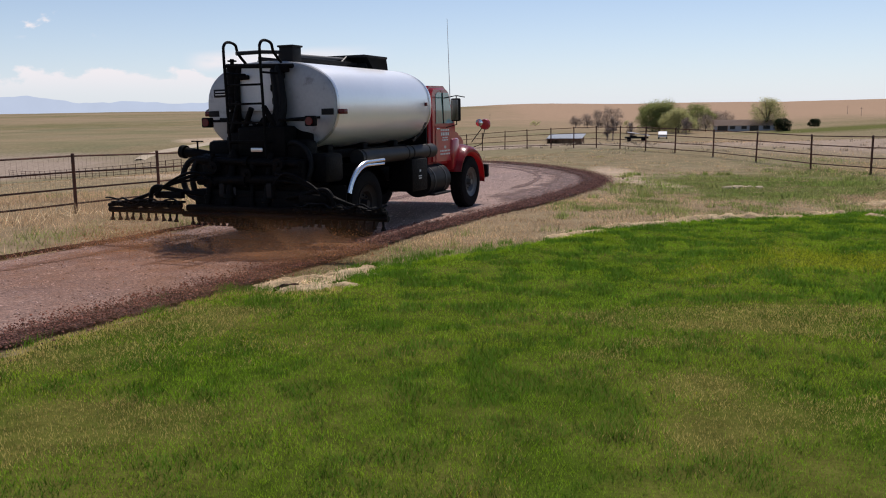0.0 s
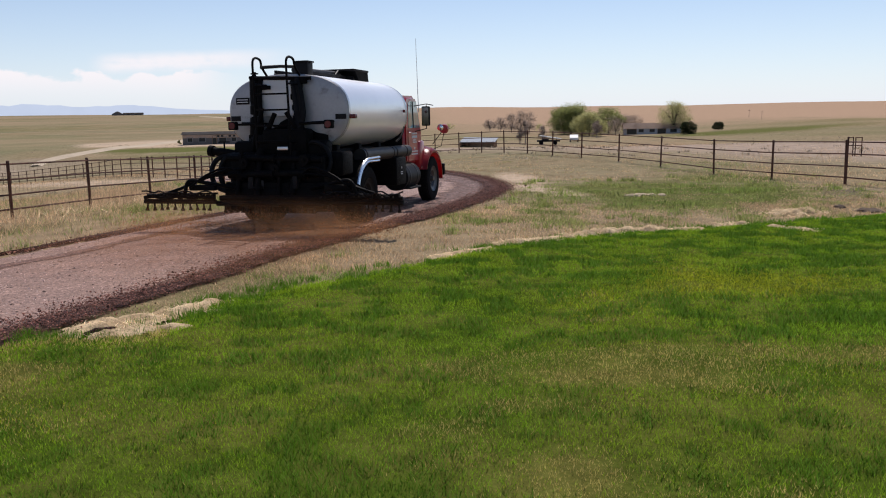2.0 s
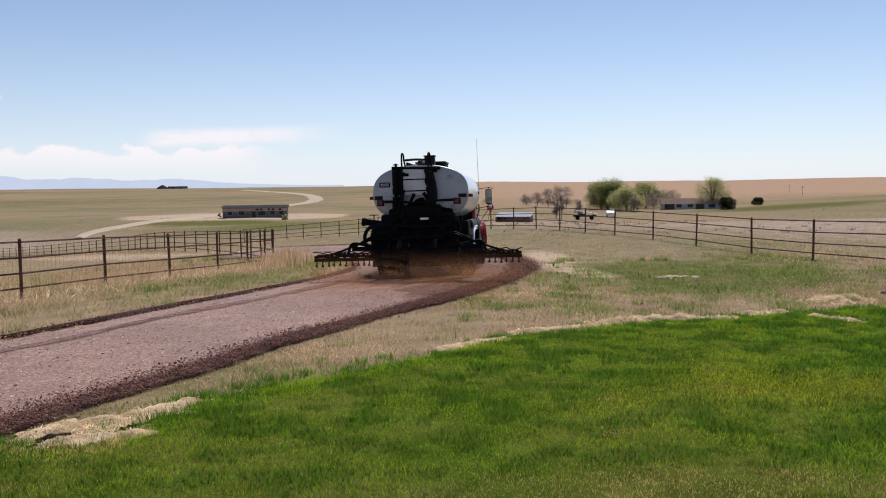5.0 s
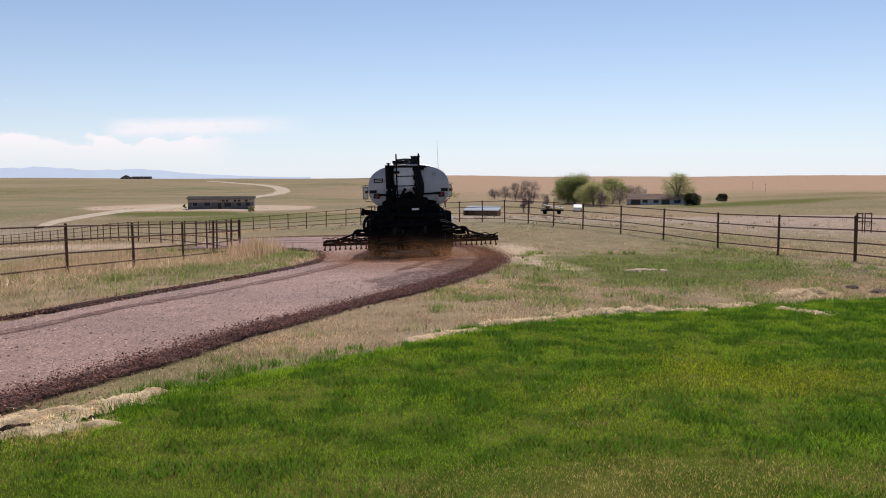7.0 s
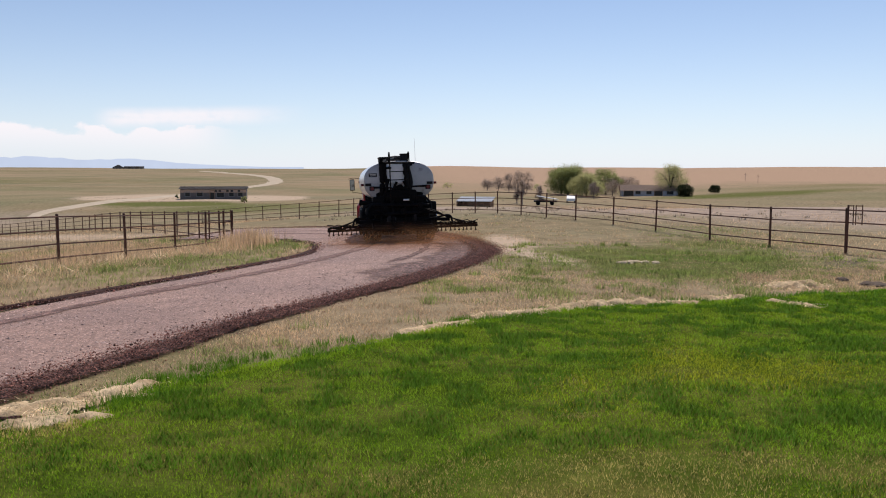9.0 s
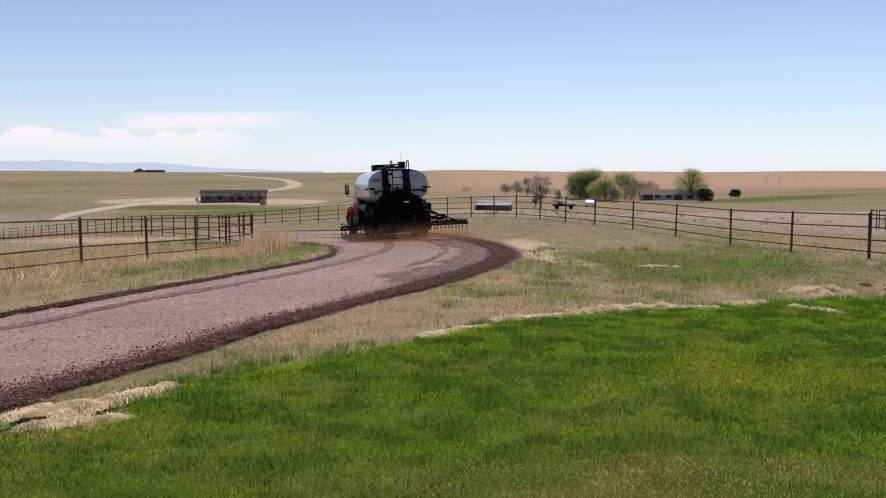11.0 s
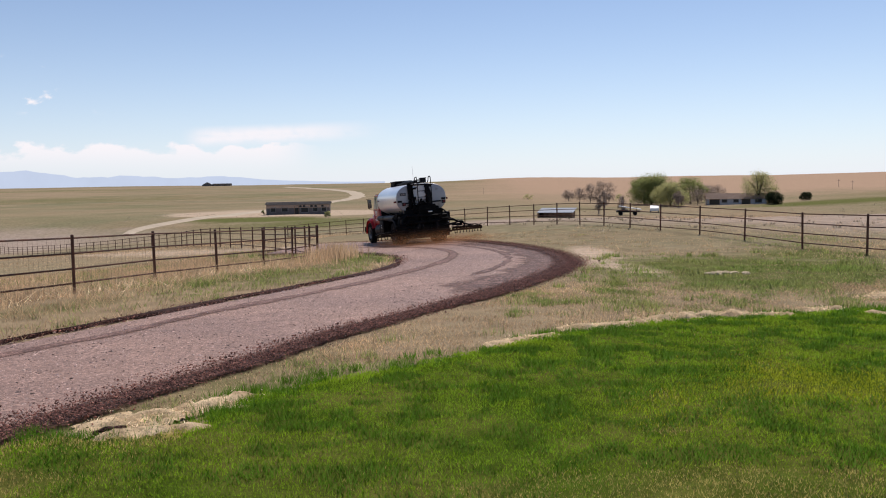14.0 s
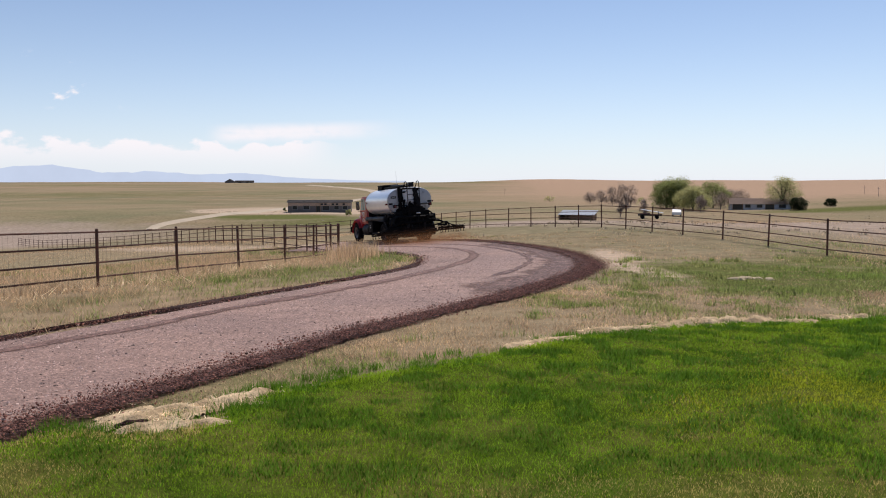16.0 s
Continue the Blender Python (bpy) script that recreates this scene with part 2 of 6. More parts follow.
M_tank = material("tank_jacket", (0.95, 0.95, 0.955), 0.28, metal=0.42, vary=0.03, scale=2, bump=0.02, bump_scale=6)
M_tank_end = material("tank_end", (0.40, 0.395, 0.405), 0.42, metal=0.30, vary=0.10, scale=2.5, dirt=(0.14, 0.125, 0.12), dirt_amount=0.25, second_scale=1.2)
M_band = material("tank_band", (0.62, 0.62, 0.63), 0.3, metal=0.8, vary=0.08)
M_tar = material("tar_black", (0.0055, 0.0045, 0.0045), 0.6, spec=0.08, vary=0.4, scale=7, bump=0.5, bump_scale=22)
M_steel = material("dark_steel", (0.015, 0.0135, 0.014), 0.55, vary=0.3, scale=6, spec=0.12)
M_grey = material("tarred_tube", (0.026, 0.023, 0.023), 0.5, vary=0.3, scale=6, spec=0.25)
M_red = material("cab_red", (0.42, 0.022, 0.028), 0.28, vary=0.08, scale=3, coat=0.6, dirt=(0.22, 0.06, 0.05), dirt_amount=0.2, second_scale=1.5)
M_tyre = material("tyre_rubber", (0.011, 0.010, 0.010), 0.9, vary=0.3, scale=8, bump=0.3, bump_scale=30, spec=0.08)
M_rim = material("rim_grey", (0.11, 0.105, 0.105), 0.45, metal=0.6, vary=0.3, scale=8)
M_chrome = material("bright_metal", (0.82, 0.82, 0.83), 0.2, metal=1.0, vary=0.05)
# The mirror's dark brownish reflection is put into its base colour.
M_mirror = material("mirror_glass", (0.16, 0.15, 0.14), 0.08, metal=1.0, vary=0.05)
M_glass = material("cab_glass", (0.10, 0.27, 0.25), 0.06, vary=0.02, coat=1.0)
M_lamp = material("red_lens", (0.11, 0.008, 0.009), 0.25, vary=0.1)
M_amber = material("amber_lens", (0.65, 0.20, 0.02), 0.25, vary=0.1)
M_white = material("white_paint", (0.74, 0.74, 0.73), 0.5, vary=0.06, scale=4)
M_hose = material("black_hose", (0.010, 0.0095, 0.010), 0.6, vary=0.3, scale=12, spec=0.12)
M_spray = material("spray_mist", (0.24, 0.11, 0.052), 0.9, spec=0.0, vary=0.2, island=0.4, thin=0.6)


def mist_material():
    """Thin brown mist: mostly clear, in drifting shreds."""
    m = bpy.data.materials.new("mist_sheet")
    m.use_nodes = True
    nt = m.node_tree
    N, L = nt.nodes, nt.links
    N.clear()
    out, mix = N.new("ShaderNodeOutputMaterial"), N.new("ShaderNodeMixShader")
    clear, dif = N.new("ShaderNodeBsdfTransparent"), N.new("ShaderNodeBsdfDiffuse")
    trans, both = N.new("ShaderNodeBsdfTranslucent"), N.new("ShaderNodeAddShader")
    for b in (dif, trans):
        b.inputs["Color"].default_value = (0.28, 0.145, 0.072, 1)
    L.new(dif.outputs[0], both.inputs[0])
    L.new(trans.outputs[0], both.inputs[1])
    tc, nz, at = N.new("ShaderNodeTexCoord"), N.new("ShaderNodeTexNoise"), N.new("ShaderNodeAttribute")
    at.attribute_name = "thick"
    nz.inputs["Scale"].default_value = 2.2
    nz.inputs["Detail"].default_value = 5
    L.new(tc.outputs["Object"], nz.inputs["Vector"])
    r = N.new("ShaderNodeMapRange")
    L.new(nz.outputs[0], r.inputs[0])
    r.inputs[1].default_value, r.inputs[2].default_value = 0.15, 0.65
    mul = N.new("ShaderNodeMath")
    mul.operation = "MULTIPLY"
    L.new(r.outputs[0], mul.inputs[0])
    L.new(at.outputs["Fac"], mul.inputs[1])
    L.new(mul.outputs[0], mix.inputs[0])
    L.new(clear.outputs[0], mix.inputs[1])
    L.new(both.outputs[0], mix.inputs[2])
    L.new(mix.outputs[0], out.inputs["Surface"])
    return m


M_mist = mist_material()


def worn_strip(name, colour, rough, spec, pebble=(44, 0.9)):
    """Damp gravel that thins out raggedly towards its rim."""
    m = material(name, colour, rough, vary=0.35, scale=3, bump=0.7, bump_scale=36, spec=spec, pebble=pebble)
    nt = m.node_tree
    N, L = nt.nodes, nt.links
    mix, clear, at = N.new("ShaderNodeMixShader"), N.new("ShaderNodeBsdfTransparent"), N.new("ShaderNodeAttribute")
    at.attribute_name = "thick"
    tc, nz = N.new("ShaderNodeTexCoord"), N.new("ShaderNodeTexNoise")
    nz.inputs["Scale"].default_value = 2.4
    nz.inputs["Detail"].default_value = 8
    nz.inputs["Roughness"].default_value = 0.75
    L.new(tc.outputs["Object"], nz.inputs["Vector"])
    r, add = N.new("ShaderNodeMapRange"), N.new("ShaderNodeMath")
    L.new(nz.outputs[0], r.inputs[0])
    r.inputs[1].default_value, r.inputs[2].default_value, r.inputs[3].default_value, r.inputs[4].default_value = 0.3, 0.7, -0.75, 0.25
    add.operation, add.use_clamp = "MULTIPLY_ADD", True
    L.new(at.outputs["Fac"], add.inputs[0])
    add.inputs[1].default_value = 1.25
    L.new(r.outputs[0], add.inputs[2])
    L.new(add.outputs[0], mix.inputs[0])
    L.new(clear.outputs[0], mix.inputs[1])
    L.new(N["Principled BSDF"].outputs[0], mix.inputs[2])
    L.new(mix.outputs[0], N["Material Output"].inputs["Surface"])
    return m


M_track = worn_strip("wet_tyre_track", (0.235, 0.140, 0.113), 0.75, 0.1)
M_damp = worn_strip("damp_gravel", (0.185, 0.108, 0.088), 0.75, 0.15, (24, 1.5))
M_ridge = worn_strip("gravel_ridge", (0.085, 0.041, 0.033), 0.9, 0.1, (36, 1.6))


# ---- shapes ----
def bm_box(bm, c, s, bevel=0.0, m=None):
    r = bmesh.ops.create_cube(bm, size=1.0)
    vs = r["verts"]
    bmesh.ops.scale(bm, vec=s, verts=vs)
    if bevel:
        es = list({e for v in vs for e in v.link_edges})
        r = bmesh.ops.bevel(bm, geom=es, offset=bevel, segments=2, affect="EDGES", profile=0.5)
        vs = list({v for f in r["faces"] for v in f.verts} | {v for v in vs if v.is_valid})
    if m is not None:
        bmesh.ops.transform(bm, matrix=m, verts=vs)
    bmesh.ops.translate(bm, vec=c, verts=vs)
    return vs


def bm_cyl(bm, p0, p1, r, seg=12, r2=None, caps=True):
    p0, p1 = Vector(p0), Vector(p1)
    d = p1 - p0
    m = Matrix.Translation((p0 + p1) / 2) @ d.to_track_quat("Z", "Y").to_matrix().to_4x4()
    return bmesh.ops.create_cone(bm, cap_ends=caps, segments=seg, radius1=r, radius2=r if r2 is None else r2, depth=d.length, matrix=m)["verts"]


def bm_tube(bm, pts, r, seg=8):
    """A round tube along a line of points."""
    pts = [Vector(p) for p in pts]
    rings = []
    ref = Vector((0, 0, 1))
    for i, p in enumerate(pts):
        d = (pts[min(i + 1, len(pts) - 1)] - pts[max(i - 1, 0)]).normalized()
        a = d.cross(ref)
        if a.length < 0.05:
            a = d.cross(Vector((1, 0, 0)))
        a.normalize()
        b = a.cross(d)
        rings.append([bm.verts.new(p + (a * math.cos(2 * math.pi * k / seg) + b * math.sin(2 * math.pi * k / seg)) * r) for k in range(seg)])
    for q, w in zip(rings, rings[1:]):
        for k in range(seg):
            bm.faces.new((q[k], q[(k + 1) % seg], w[(k + 1) % seg], w[k]))
    bm.faces.new(rings[0])
    bm.faces.new(rings[-1][::-1])


def curve_pts(ctrl, n=10):
    """A smooth line through the control points."""
    P = [Vector(p) for p in ctrl]
    P = [2 * P[0] - P[1]] + P + [2 * P[-1] - P[-2]]
    out = []
    for i in range(1, len(P) - 2):
        for k in range(n):
            t = k / n
            a, b, c, d = P[i - 1:i + 3]
            out.append(0.5 * (2 * b + (c - a) * t + (2 * a - 5 * b + 4 * c - d) * t * t + (3 * b - a - 3 * c + d) * t ** 3))
    out.append(P[-2])
    return out


def bm_extrude(bm, outline, depth, axis="x"):
    """A plate with the given outline in (y, z), from x0 to x1."""
    x0, x1 = depth
    lo = [bm.verts.new((x0, y, z)) for y, z in outline]
    hi = [bm.verts.new((x1, y, z)) for y, z in outline]
    n = len(outline)
    for i in range(n):
        bm.faces.new((lo[i], lo[(i + 1) % n], hi[(i + 1) % n], hi[i]))
    bm.faces.new(lo[::-1])
    bm.faces.new(hi)
    bmesh.ops.recalc_face_normals(bm, faces=bm.faces[:])


def mesh_of(bm, name, mat, smooth=True):
    bmesh.ops.recalc_face_normals(bm, faces=bm.faces[:])
    me = bpy.data.meshes.new(name)
    bm.to_mesh(me)
    bm.free()
    me.materials.append(mat)
    if smooth:
        me.polygons.foreach_set("use_smooth", [True] * len(me.polygons))
        me.set_sharp_from_angle(angle=radians(38))
    return me


def part(name, bm, mat, parent=None, label="", smooth=True):
    ob = new(name, mesh_of(bm, name, mat, smooth))
    ob.parent = parent
    return tagged(ob, label)


def shared(name, me, parent, m=None):
    ob = new(name, me)
    ob.parent = parent
    if m is not None:
        ob.matrix_basis = m
    return ob


def raw(name, verts, faces, mat, smooth=False):
    me = bpy.data.meshes.new(name)
    me.from_pydata([tuple(v) for v in verts], [], [tuple(int(i) for i in f) for f in faces])
    me.materials.append(mat)
    if smooth:
        me.polygons.foreach_set("use_smooth", [True] * len(me.polygons))
    me.update()
    return me


# ---- the lie of the land ----
PROFILE_Y = [-60, 0, 5, 11, 17, 23, 30, 45, 60, 72, 100, 150, 220, 300, 400, 600, 900, 1300, 2000, 4500]
PROFILE_Z = [.6, .30, .18, .04, .01, -.09, -.33, -.68, -.92, -1.5, -2.8, -4.4, -5.4, -5.4, -4.3, -1.2, 2.3, 2.6, 1.0, -8]


def smooth(a, b, v):
    t = np.clip((v - a) / (b - a), 0, 1)
    return t * t * (3 - 2 * t)


def land(x, y):
    """The ground's height."""
    x, y = np.asarray(x, float), np.asarray(y, float)
    z = sum(np.interp(y * k, PROFILE_Y, PROFILE_Z) for k in (.92, .96, 1, 1.04, 1.08)) / 5
    slope = np.where(x < 0, smooth(12, 42, y) * (1 - smooth(120, 205, y)), smooth(28, 50, y) * (1 - smooth(58, 110, y)))
    z = z + .062 * slope * np.clip(x, -90, 7.5)
    # a swell of ground to the right, and low hills on the skyline
    z = z + 3.2 * smooth(60, 150, x) * smooth(120, 230, y) * (1 - smooth(300, 700, y))
    z = z - 1.2 * smooth(20, 60, x) * smooth(60, 100, y) * (1 - smooth(110, 200, y))
    hill = smooth(700, 1500, y) * (1 - smooth(2200, 4000, y))
    z = z + hill * (2.5 * np.sin(x * 0.0031 + 1.0) + 2.2 * np.sin(x * 0.0083 + .5) + 1.2 * np.sin(x * .021) + 6.0 * smooth(100, 900, x))
    return z


def height(x, y):
    return float(land(x, y))


def edge(ctrl, n=12):
    return [(p.x, p.y) for p in curve_pts([(x, y, 0) for x, y in ctrl], n)]


# the drive: its left and right edge, side by side
LEFT_EDGE = [(-12.6, -6), (-9.6, 2), (-7.5, 7.5), (-6.1, 10.9), (-4.9, 13.3), (-3.5, 16.9), (-2.05, 20.7), (-1.1, 23.9), (-0.85, 27.2), (-1.35, 31), (-3.0, 35.0), (-5.6, 38.4), (-8.5, 40.8)]
RIGHT_EDGE = [(-8.2, -7), (-5.3, 1.5), (-3.25, 6.7), (-2.25, 9.0), (-1.73, 10.4), (-0.97, 12.15), (-0.42, 13.55), (0.92, 16.1), (2.2, 18.8), (3.5, 22.2), (4.32, 26.4), (4.18, 31.5), (2.9, 36.2), (0.1, 42.2), (-4.2, 47.0), (-7.5, 49.4)]
L_LINE, R_LINE = edge(LEFT_EDGE), edge(RIGHT_EDGE)


def resample(line, n):
    p = np.array(line)
    s = np.r_[0, np.cumsum(np.hypot(*np.diff(p, axis=0).T))]
    q = np.linspace(0, s[-1], n)
    return np.c_[np.interp(q, s, p[:, 0]), np.interp(q, s, p[:, 1])]


NS = 220
LL, RR = resample(L_LINE, NS), resample(R_LINE, NS)
ROAD_LIFT = 0.03


def road_mesh():
    cols = 16
    verts, faces = [], []
    for i in range(NS):
        for j in range(cols + 1):
            u = j / cols
            x, y = LL[i] * (1 - u) + RR[i] * u
            crown = 0.035 * (1 - (2 * u - 1) ** 2)
            z = land(x, y) + ROAD_LIFT + crown
            if j in (0, cols):
                z -= 0.06
            verts.append((x, y, z))
    for i in range(NS - 1):
        for j in range(cols):
            a = i * (cols + 1) + j
            faces.append((a, a + 1, a + cols + 2, a + cols + 1))
    return raw("road", verts, faces, M_road, True)


def ribbon(name, line_u, width, lift, mat, jitter=0.15, i0=0, i1=NS, seed=1, swell=0.0):
    """A strip along the drive; line_u: its place between the left edge (0) and the right one (1)."""
    rng = np.random.default_rng(seed)
    verts, faces, thick = [], [], []
    cols = 9
    wob = np.convolve(rng.normal(0, 1, i1 - i0 + 8), np.ones(5) / 5, "same")[4:-4]
    for k, i in enumerate(range(i0, i1)):
        a = RR[i] - LL[i]
        w = np.hypot(*a)
        c = LL[i] + a * line_u
        d = a / w
        for j in range(cols + 1):
            u = j / cols - .5
            more = swell * float(np.interp(LL[i][1], [8, 12, 24, 34, 39], [0, .45, 1.3, 1.3, 0]))
            off = u * width * (1 + more + jitter * 2 * wob[k]) + jitter * .15 * wob[k] - more * width * .42
            x, y = c + d * off
            uu = line_u + off / w
            crown = 0.035 * (1 - (2 * min(max(uu, 0), 1) - 1) ** 2)
            z = land(x, y) + ROAD_LIFT + crown + lift * (1 - (2 * u) ** 2) + (.006 if lift else .008)
            if j in (0, cols):
                z -= .03 if lift > .02 else .004
            verts.append((x, y, z))
            thick.append(min(1.0, j * .28, (cols - j) * .45))
    for k in range(i1 - i0 - 1):
        for j in range(cols):
            a = k * (cols + 1) + j
            faces.append((a, a + 1, a + cols + 2, a + cols + 1))
    me = raw(name, verts, faces, mat, True)
    me.attributes.new("thick", "FLOAT", "POINT").data.foreach_set("value", np.array(thick, np.float32))
    return me


def near_seg(px, py, line):
    """Distance of points from a line of points."""
    P = np.asarray(line)
    d = np.full(np.shape(px), 1e9)
    for (ax, ay), (bx, by) in zip(P[:-1], P[1:]):
        dx, dy = bx - ax, by - ay
        t = np.clip(((px - ax) * dx + (py - ay) * dy) / (dx * dx + dy * dy + 1e-9), 0, 1)
        d = np.minimum(d, np.hypot(px - ax - t * dx, py - ay - t * dy))
    return d


def inside(px, py, poly):
    P = np.asarray(poly)
    c = np.zeros(np.shape(px), bool)
    j = len(P) - 1
    for i in range(len(P)):
        xi, yi, xj, yj = *P[i], *P[j]
        with np.errstate(divide="ignore", invalid="ignore"):
            c ^= ((yi > py) != (yj > py)) & (px < (xj - xi) * (py - yi) / (yj - yi + 1e-12) + xi)
        j = i
    return c


LAWN_LINE = edge([(-6.5, -6), (-4.25, 1.5), (-3.3, 5.6), (-2.5, 7.7), (-2.1, 8.55), (-1.7, 8.55), (-1.2, 8.55), (-0.95, 9.1), (-0.8, 9.8), (-0.45, 10.45), (0.4, 11.2), (1.65, 12.5), (2.9, 13.75), (4.4, 14.55), (5.8, 14.9), (7.1, 15.3), (8.2, 15.6), (10.4, 16.5), (15, 18.7), (26, 22)], 8)
LAWN = LAWN_LINE + [(30, -15), (-6.5, -15)]
ROAD = [tuple(p) for p in LL] + [tuple(p) for p in RR[::-1]]
FAR_DRIVE = edge([(-63.5, 158), (-65.3, 166), (-65.2, 173), (-64.3, 179), (-62.8, 186), (-61.2, 196), (-60.3, 208), (-60.5, 222), (-60, 240), (-59, 280), (-55.8, 338), (-53.7, 369), (-56.5, 423), (-71, 503), (-92, 565), (-112, 610), (-156, 711)], 8)


def ripple(x, y, r):
    return noise.noise((x * .35, y * .35, 0)) * .02 + noise.noise((x * .05, y * .05, 3)) * min(.002 * r, .3) * (r > 30)


def ground_mesh():
    ang = np.r_[np.linspace(-180, -42, 40, endpoint=False), np.linspace(-42, 42, 260), np.linspace(42, 180, 40, endpoint=False)[1:]]
    rad = [0.4]
    while rad[-1] < 4600:
        rad.append(rad[-1] * 1.04 + 0.02)
    rad = np.array(rad)
    A, R = np.meshgrid(np.radians(ang), rad)
    X, Y = 1.5 + R * np.sin(A), 1.9 + R * np.cos(A)
    Z = land(X, Y)
    bumps = np.array([ripple(x, y, r) for x, y, r in zip(X.flat, Y.flat, R.flat)]).reshape(X.shape)
    Z = Z + bumps
    in_road = inside(X.ravel(), Y.ravel(), ROAD).reshape(X.shape)
    Z = np.where(in_road, Z - .03, Z)
    n, k = X.shape
    verts = np.c_[X.ravel(), Y.ravel(), Z.ravel()]
    faces = []
    for i in range(n - 1):
        for j in range(k):
            j2 = (j + 1) % k
            faces.append((i * k + j, i * k + j2, (i + 1) * k + j2, (i + 1) * k + j))
    verts = np.r_[verts, [[1.5, 1.9, height(1.5, 1.9)]]]
    c = len(verts) - 1
    for j in range(k):
        faces.append((j, (j + 1) % k, c))
    me = raw("ground", verts, faces, M_ground, True)
    x, y = verts[:, 0], verts[:, 1]

    def blob(cx, cy, rx, ry, turn=0):
        a = radians(turn)
        u, v = (x - cx) * math.cos(a) + (y - cy) * math.sin(a), -(x - cx) * math.sin(a) + (y - cy) * math.cos(a)
        return np.clip(1.25 - np.hypot(u / rx, v / ry), 0, 1)

    green = np.maximum.reduce([blob(8.3, 23.3, 4.0, 5.8, 0) * 1.0, blob(12, 29, 3, 5, -30) * .6, blob(-6, 17.5, 1.2, 3.5, -18) * .45, blob(-4.2, 24, 1.3, 5, -18) * .75, blob(-2.8, 30, 1.2, 4, -10) * .65,
                               blob(-46, 186, 17, 9) * 1.3, blob(-30, 170, 30, 26) * .5, blob(95, 222, 40, 20, 10) * .75, blob(150, 260, 60, 26, 10) * .5, blob(40, 900, 160, 120) * .6, blob(-200, 420, 160, 90) * .35, blob(-330, 700, 200, 120) * .3])
    near_line = np.clip(1.4 - near_seg(x, y, RR[::4]) / 1.0, 0, 1) * np.clip((14 - y) / 2, 0, 1) * .4
    green = np.maximum(green, near_line)
    grey = np.maximum.reduce([blob(46, 86, 44, 64, 20) * 2.3, blob(-95, 150, 45, 30) * .8, blob(25, 110, 20, 40) * .4])
    bare = np.maximum.reduce([blob(-50, 212, 24, 11) * 2.6, blob(-36, 224, 14, 22) * 2.2, blob(-66, 232, 16, 16) * 1.8, blob(-62, 240, 18, 22) * .8, blob(5.2, 25, .8, 4.5, 8) * .9, blob(5.5, 31, .9, 4, 0) * 1.0, np.clip(1.4 - near_seg(x, y, [(-6, 44.5), (-14, 49), (-26, 62)]) / 2.4, 0, 1) * .6])
    # rust: reddish far fields, their paler tone also standing for distance haze
    rust = np.maximum.reduce([np.clip((y - 200) / 250, 0, 1) * np.clip((x + 60) / 200, 0, 1) * 1.25, blob(0, 17, 3, 6, -30) * .3])
    for nm, v in (("green", green), ("bare", bare), ("grey", grey), ("rust", rust)):
        me.attributes.new(nm, "FLOAT", "POINT").data.foreach_set("value", v.astype(np.float32))
    return me


tagged(new("ground", ground_mesh()), "rolling dry prairie with patches of green and bare soil", "ground", kind="structure")
tagged(new("road", road_mesh()), "curved drive of compacted mauve gravel, freshly sprayed", "road", kind="structure")


def lawn_mesh():
    xs, ys = np.arange(-7, 27, .25), np.arange(-8, 23, .25)
    X, Y = np.meshgrid(xs, ys)
    keep = inside(X.ravel(), Y.ravel(), LAWN).reshape(X.shape)
    edge_d = near_seg(X.ravel(), Y.ravel(), LAWN_LINE).reshape(X.shape)
    Z = land(X, Y) + np.where(keep, np.clip(edge_d * .08, 0, .03), -.05) + .012
    n, k = X.shape
    near = keep | (edge_d < .3)
    faces = [(i * k + j, i * k + j + 1, (i + 1) * k + j + 1, (i + 1) * k + j) for i in range(n - 1) for j in range(k - 1)
             if near[i, j] and near[i + 1, j] and near[i, j + 1] and near[i + 1, j + 1]]
    return raw("lawn", np.c_[X.ravel(), Y.ravel(), Z.ravel()], faces, M_lawn, True)


tagged(new("lawn", lawn_mesh()), "mown green lawn with thin yellow patches", "lawn", kind="structure")
tagged(new("gravel_berm", ribbon("gravel_berm", 1.0, 0.72, 0.03, M_ridge, .16, seed=4, swell=0.9)), "berm of dark damp gravel along the drive", "gravel", kind="structure")
tagged(new("drive_edge", ribbon("drive_edge", -.006, 0.32, 0.03, M_berm, .8, seed=5)), "dark cut edge of soil along the drive", "drive edge", kind="structure")


def strip(name, ctrl, width, mat, seed, ragged=.2):
    """A flat ribbon lying on the drive along the points."""
    rng = np.random.default_rng(seed)
    p = resample(edge(ctrl, 12), 140)
    t = np.gradient(p, axis=0)
    t /= np.hypot(t[:, 0], t[:, 1])[:, None]
    wob = np.convolve(rng.normal(0, 1, 148), np.ones(4) / 4, "same")[4:-4]
    verts, faces, thick = [], [], []
    for k, ((x, y), (tx, ty)) in enumerate(zip(p, t)):
        w = width * (1 + ragged * 1.4 * wob[k]) * min(1, .25 + k / 12, .25 + (139 - k) / 12)
        for u in (-.6, -.2, .2, .6):
            a, b = x + ty * u * w, y - tx * u * w
            dl, dr = near_seg(np.array([a]), np.array([b]), LL[::2])[0], near_seg(np.array([a]), np.array([b]), RR[::2])[0]
            c = dl / (dl + dr)
            verts.append((a, b, height(a, b) + ROAD_LIFT + .035 * (1 - (2 * c - 1) ** 2) + .009))
            thick.append((1.0 if abs(u) < .3 else 0.0) * min(1, k / 10, (139 - k) / 10))
    for k in range(139):
        for j in range(3):
            a = 4 * k + j
            faces.append((a, a + 1, a + 5, a + 4))
    me = raw(name, verts, faces, mat, True)
    me.attributes.new("thick", "FLOAT", "POINT").data.foreach_set("value", np.array(thick, np.float32))
    return me


